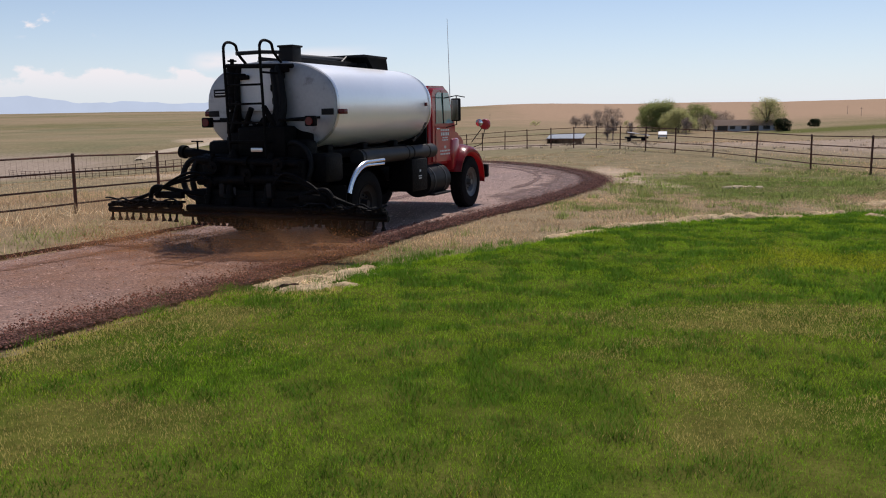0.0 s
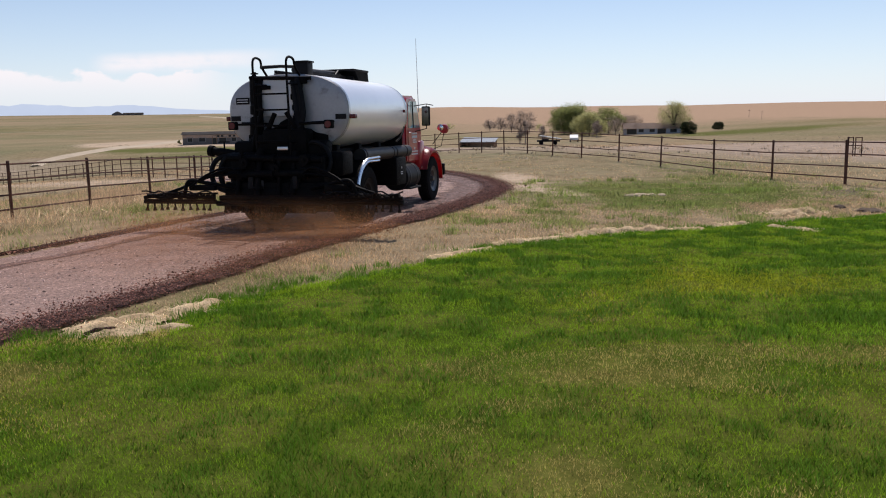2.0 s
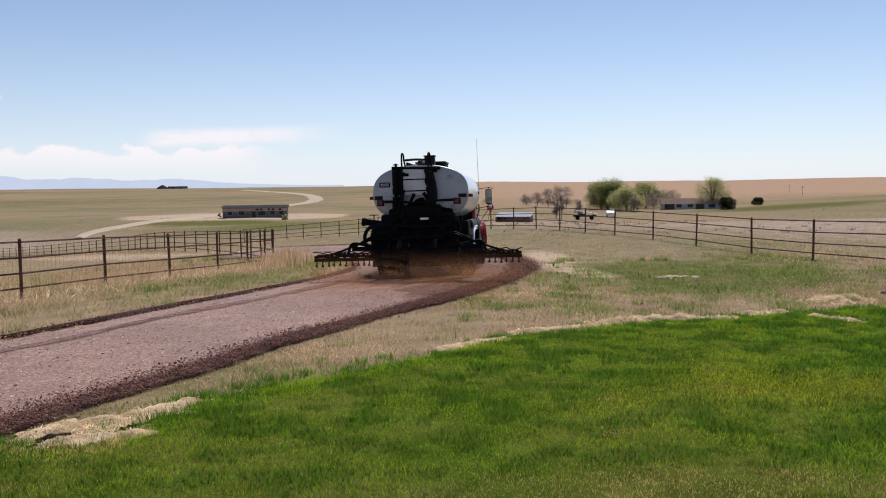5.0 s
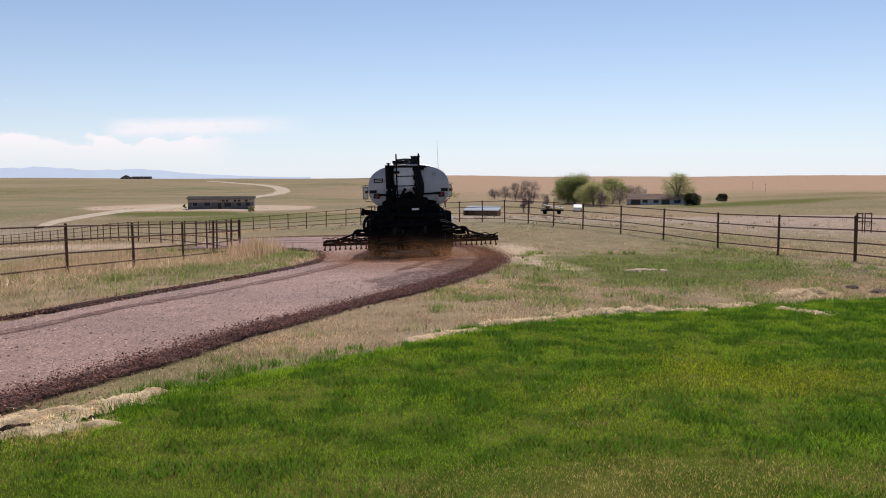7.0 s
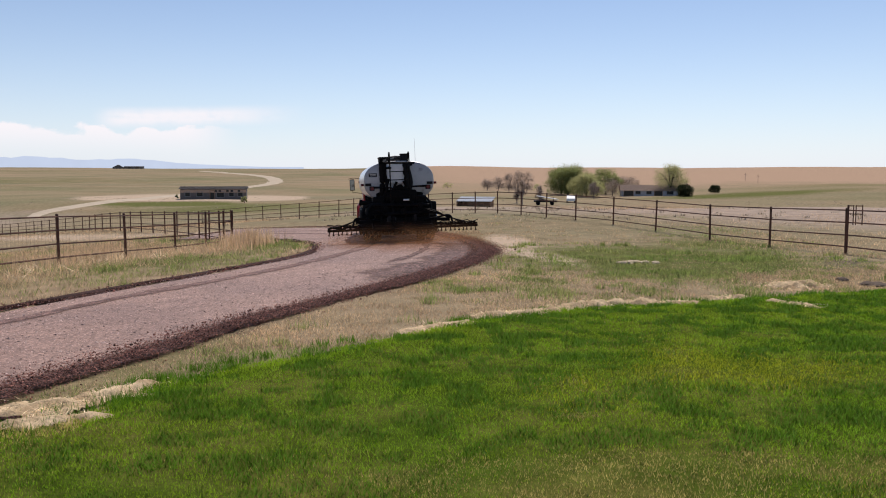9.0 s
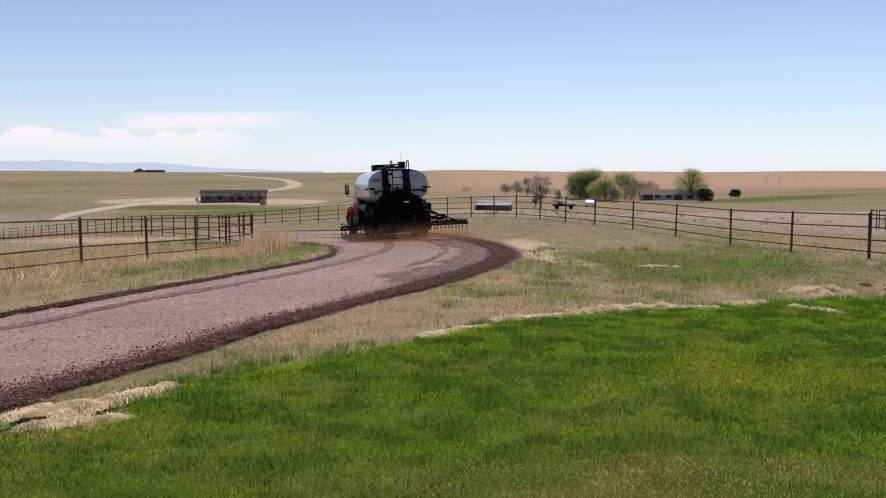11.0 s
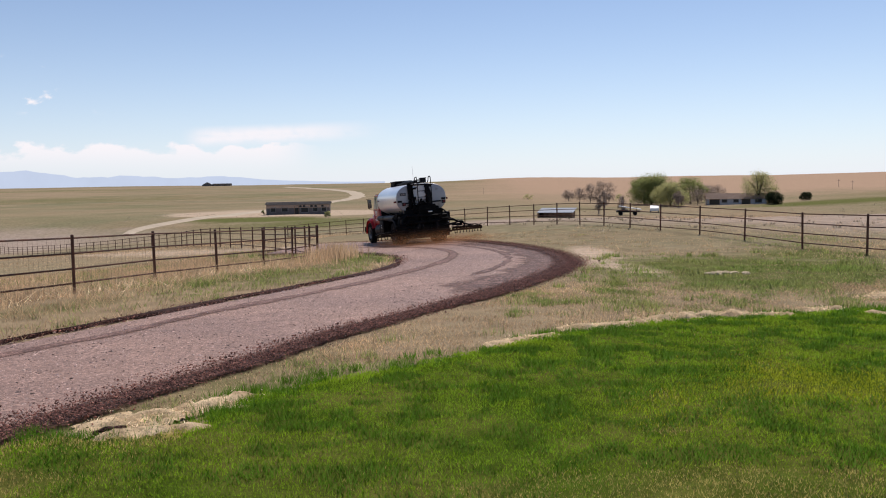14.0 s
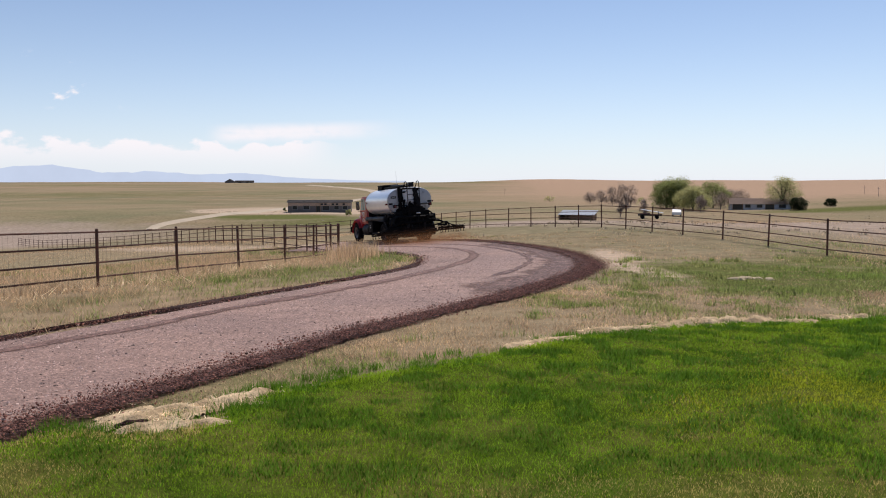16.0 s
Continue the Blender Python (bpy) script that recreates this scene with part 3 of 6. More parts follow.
TRACK = "dark damp tyre track in the gravel"
tagged(new("tyre_track", strip("tyre_track", [(-3.5, 14.0), (-2.95, 15.5), (-2.43, 16.67), (-1.51, 18.73), (-0.45, 21.77), (0.31, 25.06), (0.74, 29.19), (0.43, 32.67), (-1.0, 36.2), (-3.4, 39.6), (-6.4, 42.4)], .40, M_track, 6)), TRACK, "tyre track", kind="structure")
tagged(new("tyre_track", strip("tyre_track", [(-6.6, 7.2), (-5.4, 10.0), (-4.2, 12.49), (-3.6, 13.6), (-3.23, 14.75), (-2.9, 15.7)], .34, M_track, 7, .15)), "thin dark tyre track near the drive edge", "tyre track", kind="structure")
tagged(new("tyre_track", strip("tyre_track", [(1.2, 20.6), (2.1, 24.2), (2.5, 28.0), (2.2, 31.8), (.9, 35.8), (-1.6, 39.8), (-5.0, 43.4)], .26, M_damp, 8, .4)), "faint damp tyre track in the gravel", "tyre track", kind="structure")
tagged(new("damp_strip", strip("damp_strip", [(1.0, 17.6), (2.1, 20.4), (3.0, 23.6), (3.45, 27.0), (3.35, 31), (2.5, 34.6), (.8, 38.4)], 1.45, M_damp, 9, .3)), "patchy damp gravel beside the berm", "gravel", kind="structure")


def lane_mesh():
    p = resample(FAR_DRIVE, 120)
    t = np.gradient(p, axis=0)
    t /= np.hypot(t[:, 0], t[:, 1])[:, None]
    verts, faces = [], []
    for (x, y), (tx, ty) in zip(p, t):
        for s in (-1, -.33, .33, 1):
            w = (1.9 + .0058 * y) * min(1, max(.45, (y - 148) / 28))
            a, b = x + ty * s * w, y - tx * s * w
            verts.append((a, b, height(a, b) + ripple(a, b, math.hypot(a - 1.5, b - 1.9)) + (.25 if abs(s) < 1 else -.1)))
    for i in range(len(p) - 1):
        for j in range(3):
            a = 4 * i + j
            faces.append((a, a + 1, a + 5, a + 4))
    return raw("lane", verts, faces, M_lane, True)


tagged(new("lane", lane_mesh()), "pale dirt lane winding over the prairie", "lane", kind="structure")


# ---- the spray truck; +y is its front, its origin lies on the ground under the rear axle ----
TW, T0, T1, TZ, TH = 2.32, -0.76, 2.60, 2.02, 0.67     # tank: width, rear, front, middle height, half height


def ring_outline(w, h, n=56, p=2.5):
    out = []
    for k in range(n):
        a = 2 * math.pi * k / n
        c, s = math.cos(a), math.sin(a)
        out.append((w * math.copysign(abs(c) ** (2 / p), c), h * math.copysign(abs(s) ** (2 / p), s)))
    return out


def tank_body():
    bm = bmesh.new()
    rings = []
    for y in (T0, T0 + .02, T1 - .1, T1 - .03, T1):
        s = {T1 - .03: .985, T1: .93}.get(y, 1.0)
        rings.append([bm.verts.new((x * s, y, TZ + z * s)) for x, z in ring_outline(TW / 2, TH)])
    n = len(rings[0])
    for a, b in zip(rings, rings[1:]):
        for k in range(n):
            bm.faces.new((a[k], a[(k + 1) % n], b[(k + 1) % n], b[k]))
    bm.faces.new(rings[-1])
    return bm


def tank_end():
    bm = bmesh.new()
    rings = []
    for s, dy in ((1.0, 0.0), (.985, -.02), (.93, -.035), (.7, -.055), (.4, -.068), (.1, -.072)):
        rings.append([bm.verts.new((x * s, T0 - .002 + dy, TZ + z * s)) for x, z in ring_outline(TW / 2, TH)])
    n = len(rings[0])
    for a, b in zip(rings, rings[1:]):
        for k in range(n):
            bm.faces.new((a[k], a[(k + 1) % n], b[(k + 1) % n], b[k]))
    bm.faces.new(rings[-1])
    return bm


def tank_band(y):
    bm = bmesh.new()
    o = ring_outline(TW / 2 + .006, TH + .006)
    a, b = [[bm.verts.new((x, y + d, TZ + z)) for x, z in o] for d in (-.03, .03)]
    for k in range(len(o)):
        bm.faces.new((a[k], a[(k + 1) % len(o)], b[(k + 1) % len(o)], b[k]))
    return bm


def revolve(profile, seg=36):
    """A turned shape about x from (x, r)."""
    bm = bmesh.new()
    rings = [[bm.verts.new((x, r * math.cos(2 * math.pi * k / seg), r * math.sin(2 * math.pi * k / seg))) for k in range(seg)] for x, r in profile]
    for a, b in zip(rings, rings[1:]):
        for k in range(seg):
            bm.faces.new((a[k], a[(k + 1) % seg], b[(k + 1) % seg], b[k]))
    return bm


def tyre_bm():
    bm = revolve([(-.12, .29), (-.14, .33), (-.145, .42), (-.125, .49), (-.08, .508), (0, .51), (.08, .508), (.125, .49), (.145, .42), (.14, .33), (.12, .29), (-.12, .29)], 44)
    for k in range(44):                                    # tread blocks
        a = 2 * math.pi * k / 44
        for s in (-1, 1):
            m = Matrix.Rotation(a, 4, "X")
            bm_box(bm, m @ Vector((s * .075, 0, .512)), (.06, .045, .018), 0, m)
    return bm


def rim_bm(s):
    bm = revolve([(s * .02, .05), (s * .05, .08), (s * .045, .16), (s * .10, .20), (s * .11, .27), (s * .135, .295), (s * .12, .30), (s * .0, .30)], 32)
    for k in range(8):
        a = 2 * math.pi * k / 8
        bm_cyl(bm, (s * .045, .125 * math.cos(a), .125 * math.sin(a)), (s * .075, .125 * math.cos(a), .125 * math.sin(a)), .014, 6)
    bm_cyl(bm, (s * .02, 0, 0), (s * .14, 0, 0), .07, 16, .055)
    return bm


def soft_normals(me, lean):
    """Lets small blades and leaves take light like the tuft that they belong to."""
    n = np.asarray(lean, float) + np.array([0, 0, 1.0])
    n /= np.linalg.norm(n, axis=1)[:, None] + 1e-9
    me.normals_split_custom_set_from_vertices([tuple(v) for v in n])


CAB_SHIFT = 0.28


truck = tagged(new("spray_truck"), "tank truck with red cab and tar-black rear gear, spraying the drive", "truck")
WHEELS = []


def build_truck():
    P = lambda name, bm, mat, label="", parent=truck, sm=True: part(name, bm, mat, parent, label, sm)
    # frame
    for s in (-1, 1):
        bm = bmesh.new()
        bm_box(bm, (s * .42, 1.9, .84), (.09, 6.8, .26), .01)
        P("frame_rail", bm, M_steel)
    bm = bmesh.new()
    for y in (-1.0, .4, 1.6, 2.8, 4.0):
        bm_box(bm, (0, y, .84), (.8, .1, .2), .01)
    bm_cyl(bm, (0, -1.2, .62), (0, 4.0, .70), .06, 10)
    P("cross_members", bm, M_steel)
    for y, n in ((0, "rear_axle"), (4.2 + CAB_SHIFT, "front_axle")):
        bm = bmesh.new()
        bm_cyl(bm, (-1.0, y, .51), (1.0, y, .51), .075, 12)
        if y == 0:
            r = bmesh.ops.create_uvsphere(bm, u_segments=16, v_segments=10, radius=.24)["verts"]
            bmesh.ops.translate(bm, vec=(0, 0, .53), verts=r)
        P(n, bm, M_steel)
    # tank
    tank = P("tank", tank_body(), M_tank, "bright silver-white oval tank jacket")
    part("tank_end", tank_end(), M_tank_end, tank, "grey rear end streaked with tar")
    bm = bmesh.new()                                       # tar run over the foot of the end, with its shade painted black
    low = [(x, z) for x, z in ring_outline(TW / 2 * .985, TH * .985, 160) if z < -.20 and abs(x) < .78]
    low.sort()
    top = [(x, -.42 + .02 * math.sin(7 * x) + .012 * math.sin(19 * x + 1) + .30 * math.exp(-(x / .5) ** 2)) for x, z in low]
    for (xa, za), (xb, zb), (xc, zc), (xd, zd) in zip(low, low[1:], top[1:], top):
        if zc > zb and zd > za:
            bm.faces.new([bm.verts.new((x, T0 - .045 - .03 * (1 - abs(x) / 1.2), TZ + z)) for x, z in ((xa, za), (xb, zb), (xc, zc), (xd, zd))])
    bmesh.ops.remove_doubles(bm, verts=bm.verts[:], dist=.001)
    part("tar_coat", bm, M_tar, tank, "black tar and painted shade over the lower end")
    for y in (T0 + .035, T1 - .14):
        part("tank_band", tank_band(y), M_band, tank)
    bm = bmesh.new()
    for y in (-.3, .8, 1.9):
        bm_box(bm, (0, y, 1.2), (1.5, .16, .46), .02)
    bm_box(bm, (0, .9, 1.28), (1.3, 3.2, .14), .02)
    P("tank_saddle", bm, M_tar)
    # Added black plate that stands for the shade between tank and cab.
    bm = bmesh.new()
    bm_box(bm, (0, 2.76, 1.4), (1.9, .05, 1.1), .01)
    P("headboard", bm, M_tar)
    # catwalk, hatch and rails on the tank
    zt = TZ + TH
    bm = bmesh.new()
    bm_box(bm, (-.12, .55, zt + .035), (.5, 1.6, .03), .005)
    for x in (-.35, .11):
        bm_box(bm, (x, .6, zt + .07), (.05, 2.2, .05), .008)
    for y in (-.5, .1, .7, 1.3):
        bm_box(bm, (-.12, y, zt + .0), (.5, .05, .08), .004)
    P("catwalk", bm, M_steel, "dark steel catwalk")
    bm = bmesh.new()
    bm_box(bm, (.22, -.50, zt + .10), (.24, .24, .24), .012)
    bm_box(bm, (.22, -.50, zt + .225), (.28, .28, .03), .008)
    P("vent_box", bm, M_steel)
    bm = bmesh.new()
    v = [(-.42, 1.95, zt - .03), (.32, 1.95, zt - .03), (.32, 2.50, zt - .03), (-.42, 2.50, zt - .03), (-.44, 1.66, zt + .20), (.34, 1.66, zt + .20), (.34, 2.40, zt + .20), (-.44, 2.40, zt + .20)]
    q = [bm.verts.new(p) for p in v]
    for f in ((0, 1, 5, 4), (1, 2, 6, 5), (2, 3, 7, 6), (3, 0, 4, 7)):
        bm.faces.new([q[i] for i in f])
    bmesh.ops.solidify(bm, geom=bm.faces[:], thickness=.03)
    bm_box(bm, (-.05, 2.05, zt + .06), (.6, .5, .1), .01)
    bm_box(bm, (-.05, 1.98, zt + .20), (.82, .86, .04), .01)
    P("overflow_box", bm, M_steel, "dark flared steel box round the hatch")
    bm = bmesh.new()
    bm_cyl(bm, (-.05, -.35, zt + .10), (-.05, 1.9, zt + .13), .055, 10)
    bm_cyl(bm, (.10, 1.1, zt + .02), (.06, 1.45, zt + .18), .018, 6)
    bm_tube(bm, [(-.33, -1.1, 2.80), (-.1, -.8, 2.83), (.16, -.5, 2.83)], .03, 8)
    P("vent_pipe", bm, M_grey)
    # ladder with loops over the top
    for x in (-.335, .295):
        bm = bmesh.new()
        yl = -1.36
        bm_tube(bm, curve_pts([(x, yl + .02, 1.15), (x, yl, 2.1), (x, yl - .02, 2.75), (x, yl, 2.90), (x, yl + .1, 2.95), (x, yl + .26, 2.92), (x, yl + .32, 2.8), (x, yl + .5, 2.66)], 8), .021, 8)
        for z in (1.5, 2.5):
            bm_cyl(bm, (x, -1.36, z), (x, -.8, z), .016, 6)
        P("ladder_rail", bm, M_tar)
    for k in range(6):
        bm = bmesh.new()
        bm_box(bm, (-.02, -1.35, 1.25 + k * .27), (.63, .045, .03), .005)
        P("rung", bm, M_tar)
    # board, pipes and hoses on the rear end
    bm = bmesh.new()
    bm_box(bm, (-.13, -.88, 2.30), (.62, .03, .68), .012)
    P("rear_panel", bm, M_white, "stained white panel behind the ladder")
    bm = bmesh.new()
    bm_box(bm, (-.86, -.815, 2.24), (.27, .02, .12), .004)
    P("warning_plate", bm, M_steel)
    for x, z in ((-.86, 2.262), (-.86, 2.22)):
        bm = bmesh.new()
        bm_box(bm, (x, -.828, z), (.21, .004, .014))
        P("lettering_bar", bm, M_white)
    bm = bmesh.new()
    bm_tube(bm, curve_pts([(-.55, -.98, .9), (-.58, -.95, 1.5), (-.56, -.93, 2.0), (-.56, -.90, 2.6)], 8), .095, 10)
    bm_cyl(bm, (-.56, -.9, 2.6), (-.56, -.9, 2.74), .03, 8)
    bm_cyl(bm, (-.56, -.9, 2.70), (-.56, -.9, 2.72), .07, 10)
    P("riser_pipe", bm, M_tar)
    bm = bmesh.new()
    bm_tube(bm, curve_pts([(-.50, -1.02, 1.3), (-.42, -1.0, 1.8), (-.46, -.95, 2.3), (-.44, -.9, 2.62)], 8), .045, 8)
    P("riser_pipe", bm, M_tar)
    for x0, x1, z1 in ((.34, .24, 2.6), (.28, .18, 2.3), (.24, .16, 2.55)):
        bm = bmesh.new()
        bm_tube(bm, curve_pts([(x0 - .2, -1.05, 1.0), (x0 - .1, -1.08, 1.5), (x0 + .04, -1.0, 1.95), (x1 + .05, -.92, z1 - .1), (x1, -.86, z1)], 8), .062, 8)
        P("hose", bm, M_hose)
    bm = bmesh.new()                                       # bar across the top of the end, and the bracket of the panel
    bm_cyl(bm, (-.66, -.90, 2.64), (.52, -.90, 2.60), .034, 8)
    bm_box(bm, (.30, -.90, 2.56), (.30, .07, .10), .02)
    bm_box(bm, (-.42, -.92, 2.46), (.34, .05, .07), .015)
    P("top_bar", bm, M_tar)
    bm = bmesh.new()                                       # tarred lagging beside the panel
    rag2 = random.Random(77)
    for k in range(9):
        bm_box(bm, (.26 + rag2.uniform(-.04, .04), -.89, 1.72 + k * .095), (rag2.uniform(.10, .18), .13, .12), .03)
    P("lagging", bm, M_tar, "lagging caked with tar")
    for x in (-1, 1):
        bm = bmesh.new()
        bm_tube(bm, curve_pts([(x * .2, -1.0, 1.2), (x * .25, -1.02, 1.5), (x * .42, -.95, 1.7)], 6), .03, 8)
        bm_tube(bm, curve_pts([(x * .1, -1.02, 1.75), (x * .4, -.85, 1.83), (x * .9, -.82, 1.85)], 6), .018, 8)
        P("hose", bm, M_hose)
    # rear pump house, a mass of tarred pipes and boxes
    bm = bmesh.new()
    bm_box(bm, (0, -1.05, .98), (1.55, .55, .62), .04)
    bm_box(bm, (-.62, -1.2, 1.08), (.5, .35, .5), .05)
    bm_box(bm, (.62, -1.15, 1.02), (.6, .45, .48), .05)
    bm_box(bm, (0, -1.35, .72), (1.9, .16, .2), .02)
    # Box added low down as black fill for the shade under the truck.
    bm_box(bm, (0, -.75, .66), (1.7, .5, .5), .04)
    bm_box(bm, (-.95, -1.0, 1.12), (.4, .5, .4), .06)
    bm_box(bm, (.98, -.9, 1.12), (.4, .5, .42), .06)
    # More low fill: gear and the shade beneath it, both in black.
    bm_box(bm, (0, -1.30, .52), (1.95, .30, .42), .05)
    bm_box(bm, (0, -.95, .40), (1.2, .4, .3), .05)
    P("pump_house", bm, M_tar, "pump housing thick with tar, with added black fill below")
    for i, (a, b, r) in enumerate((((-.9, -1.4, 1.25), (.9, -1.4, 1.2), .055), ((-.85, -1.45, .95), (.85, -1.45, .98), .07), ((-.3, -1.5, .6), (-.3, -1.3, 1.4), .06), ((.35, -1.5, .55), (.35, -1.3, 1.35), .05), ((.1, -1.48, .5), (.1, -1.4, 1.3), .03), ((-.7, -1.48, .6), (-.62, -1.4, 1.35), .04))):
        bm = bmesh.new()
        bm_cyl(bm, a, b, r, 10)
        for t in (.15, .5, .85):
            p = Vector(a).lerp(Vector(b), t)
            d = (Vector(b) - Vector(a)).normalized()
            bm_cyl(bm, p - d * .03, p + d * .03, r * 1.5, 10)
        P("pipe", bm, M_tar)
    for x, z in ((-.55, 1.15), (.05, 1.05), (.6, 1.2)):
        bm = bmesh.new()
        bm_cyl(bm, (x, -1.52, z), (x, -1.42, z), .09, 14)
        bm_cyl(bm, (x, -1.56, z), (x, -1.5, z), .03, 8)
        P("valve", bm, M_tar)
    bm = bmesh.new()
    bm_box(bm, (.1, -1.02, 1.50), (.85, .34, .46), .05)
    bm_box(bm, (.62, -.98, 1.36), (.5, .3, .34), .07)
    bm_box(bm, (-.72, -.98, 1.38), (.42, .3, .3), .07)
    bm_box(bm, (-.35, -1.0, 1.5), (.3, .3, .3), .05)
    P("pump_cover", bm, M_tar)
    for a, b in (((-.45, -1.05, 1.35), (-.1, -1.1, 2.0)), ((.5, -1.05, 1.4), (.12, -1.1, 2.02)), ((-.62, -1.1, 1.2), (-.36, -1.05, 2.1))):
        bm = bmesh.new()
        bm_cyl(bm, a, b, .042, 10)
        P("brace_pipe", bm, M_tar)
    # suction pipe with its hand wheel and looping hoses
    bm = bmesh.new()
    bm_tube(bm, curve_pts([(-.75, -1.0, 1.25), (-1.0, -1.15, 1.32), (-1.28, -1.2, 1.36)], 8), .075, 12)
    bm_cyl(bm, (-1.28, -1.2, 1.36), (-1.36, -1.2, 1.37), .1, 14)
    bm_cyl(bm, (-1.08, -1.17, 1.36), (-1.08, -1.17, 1.52), .014, 6)
    bm_box(bm, (-1.08, -1.17, 1.52), (.22, .02, .02))
    P("suction_pipe", bm, M_tar, "side filler pipe with a lever")
    for x0, w in ((-1.0, .3), (-.9, .22)):
        bm = bmesh.new()
        bm_tube(bm, curve_pts([(x0 + .15, -1.2, 1.3), (x0 - w * .6, -1.25, 1.22), (x0 - w, -1.28, .98), (x0 - w * .6, -1.3, .72), (x0 + .2, -1.35, .62)], 8), .045, 8)
        P("hose", bm, M_hose)
    for x0 in (.82,):
        bm = bmesh.new()
        bm_tube(bm, curve_pts([(x0 - .45, -1.0, 1.3), (x0 - .2, -1.15, 1.5), (x0 + .08, -1.2, 1.38), (x0 + .16, -1.25, 1.1), (x0 - .05, -1.3, .7)], 8), .036, 8)
        P("hose", bm, M_hose)
    bm = bmesh.new()
    bm_box(bm, (.16, -1.38, 1.40), (.2, .02, .06), .01)
    P("work_plate", bm, M_band, "bare metal plate under the ladder")
    # rear lamps on brackets
    for s in (-1, 1):
        bm = bmesh.new()
        bm_box(bm, (s * .92, -1.10, 1.80), (.17, .09, .15), .02)
        bm_cyl(bm, (s * .35, -1.08, 1.82), (s * .92, -1.08, 1.82), .02, 6)
        bm_cyl(bm, (s * .8, -1.08, 1.82), (s * .8, -.8, 1.82), .02, 6)
        lamp = P("tail_lamp", bm, M_tar)
        bm = bmesh.new()
        bm_cyl(bm, (s * .92, -1.145, 1.80), (s * .92, -1.16, 1.80), .06, 16)
        part("lens", bm, M_lamp, lamp)
        bm = bmesh.new()
        bm_box(bm, (s * (TW / 2 + .05), -.68, 1.93), (.1, .12, .075), .012)
        P("side_marker", bm, M_lamp, "red side marker lamp")
        bm = bmesh.new()
        bm_box(bm, (s * 1.02, -.80, 1.93), (.2, .02, .09), .004)
        P("reflector", bm, M_steel)
        bm = bmesh.new()
        bm_box(bm, (s * (TW / 2 + .01), 2.28, 2.05), (.04, .07, .06), .01)
        P("side_marker", bm, M_lamp)
    # number plate, blank
    bm = bmesh.new()
    bm_box(bm, (-.35, -1.44, .78), (.3, .012, .15), .004)
    P("number_plate", bm, M_grey)
    # long tubes along both sides under the tank
    for s in (-1, 1):
        bm = bmesh.new()
        bm_cyl(bm, (s * 1.06, -.05, 1.22), (s * 1.06, 2.72, 1.22), .125, 20)
        tube = P("hose_tube", bm, M_grey, "grey storage tube slung under the tank")
        for y in (0.02, 1.55, 1.75, 2.4):
            bm = bmesh.new()
            bm_cyl(bm, (s * 1.06, y, 1.22), (s * 1.06, y + .035, 1.22), .132, 20)
            part("strap", bm, M_steel, tube)
        # fenders over the rear wheels: a bright rolled strip
        bm = bmesh.new()
        arc = [(.0 + .66 * math.cos(radians(a)), .52 + .62 * math.sin(radians(a))) for a in range(18, 166, 8)]
        a0 = [bm.verts.new((s * .66, y, z)) for y, z in arc]
        a1 = [bm.verts.new((s * 1.24, y, z)) for y, z in arc]
        for k in range(len(arc) - 1):
            bm.faces.new((a0[k], a0[k + 1], a1[k + 1], a1[k]))
        bmesh.ops.solidify(bm, geom=bm.faces[:], thickness=.02)
        fender = P("rear_fender", bm, M_tar)
        bm = bmesh.new()
        arc2 = [(.68 * math.cos(radians(a)), .52 + .64 * math.sin(radians(a))) for a in range(86, 166, 5)]
        bm_tube(bm, [(s * 1.235, .50, 1.165)] + [(s * 1.235, y, z) for y, z in arc2], .028, 8)
        bm_tube(bm, [(s * 1.235, .50, 1.105)] + [(s * 1.235, y * .92, .52 + (z - .52) * .92) for y, z in arc2], .022, 8)
        part("fender_trim", bm, M_chrome if s > 0 else M_steel, fender, "bright metal fender edge" if s > 0 else "dark metal fender edge")
        # tool box, fuel tank and step
        bm = bmesh.new()
        bm_box(bm, (s * .98, 1.9, .83), (.46, .62, .56), .02)
        box = P("tool_box", bm, M_tar, "black steel tool box")
        for k, (dy, dz, w) in enumerate(((0, .06, .05), (0, -.03, .13), (0, -.07, .11))):
            bm = bmesh.new()
            bm_box(bm, (s * 1.214, 1.9 + dy, .84 + dz), (.004, w, .04 if k == 0 else .018))
            part("lettering_bar", bm, M_white, box)
        bm = bmesh.new()
        bm_cyl(bm, (s * .88, 2.45, .66), (s * .88, 3.35, .66), .29, 24)
        ft = P("fuel_tank", bm, M_steel, "dark round fuel tank")
        for y in (2.62, 3.12):
            bm = bmesh.new()
            bm_cyl(bm, (s * .88, y, .66), (s * .88, y + .05, .66), .297, 24)
            part("strap", bm, M_grey, ft)
        bm = bmesh.new()
        bm_box(bm, (s * 1.0, 2.9, .42), (.4, .75, .04), .01)
        P("step", bm, M_steel)
        # mud flap
        bm = bmesh.new()
        bm_box(bm, (s * .95, -.72, .55), (.58, .02, .6), .005)
        P("mud_flap", bm, M_tyre)
    # wheels
    tyre_me = mesh_of(tyre_bm(), "tyre", M_tyre)
    rim_me = {s: mesh_of(rim_bm(s), "rim", M_rim) for s in (-1, 1)}
    rear_rim = {s: mesh_of(rim_bm(s), "rim", M_steel) for s in (-1, 1)}
    for s in (-1, 1):
        for y, xs in ((4.2 + CAB_SHIFT, (1.0,)), (0.0, (.76, 1.07))):
            w = new("wheel")
            w.parent = truck
            for k, x in enumerate(xs):
                shared("tyre", tyre_me, w, pose(s * (x - xs[-1]), 0, 0))
            shared("rim", rim_me[s] if y else rear_rim[s], w, Matrix.Identity(4))
            WHEELS.append((w, s * xs[-1], y))
    # cab
    before = set(truck.children_recursive)
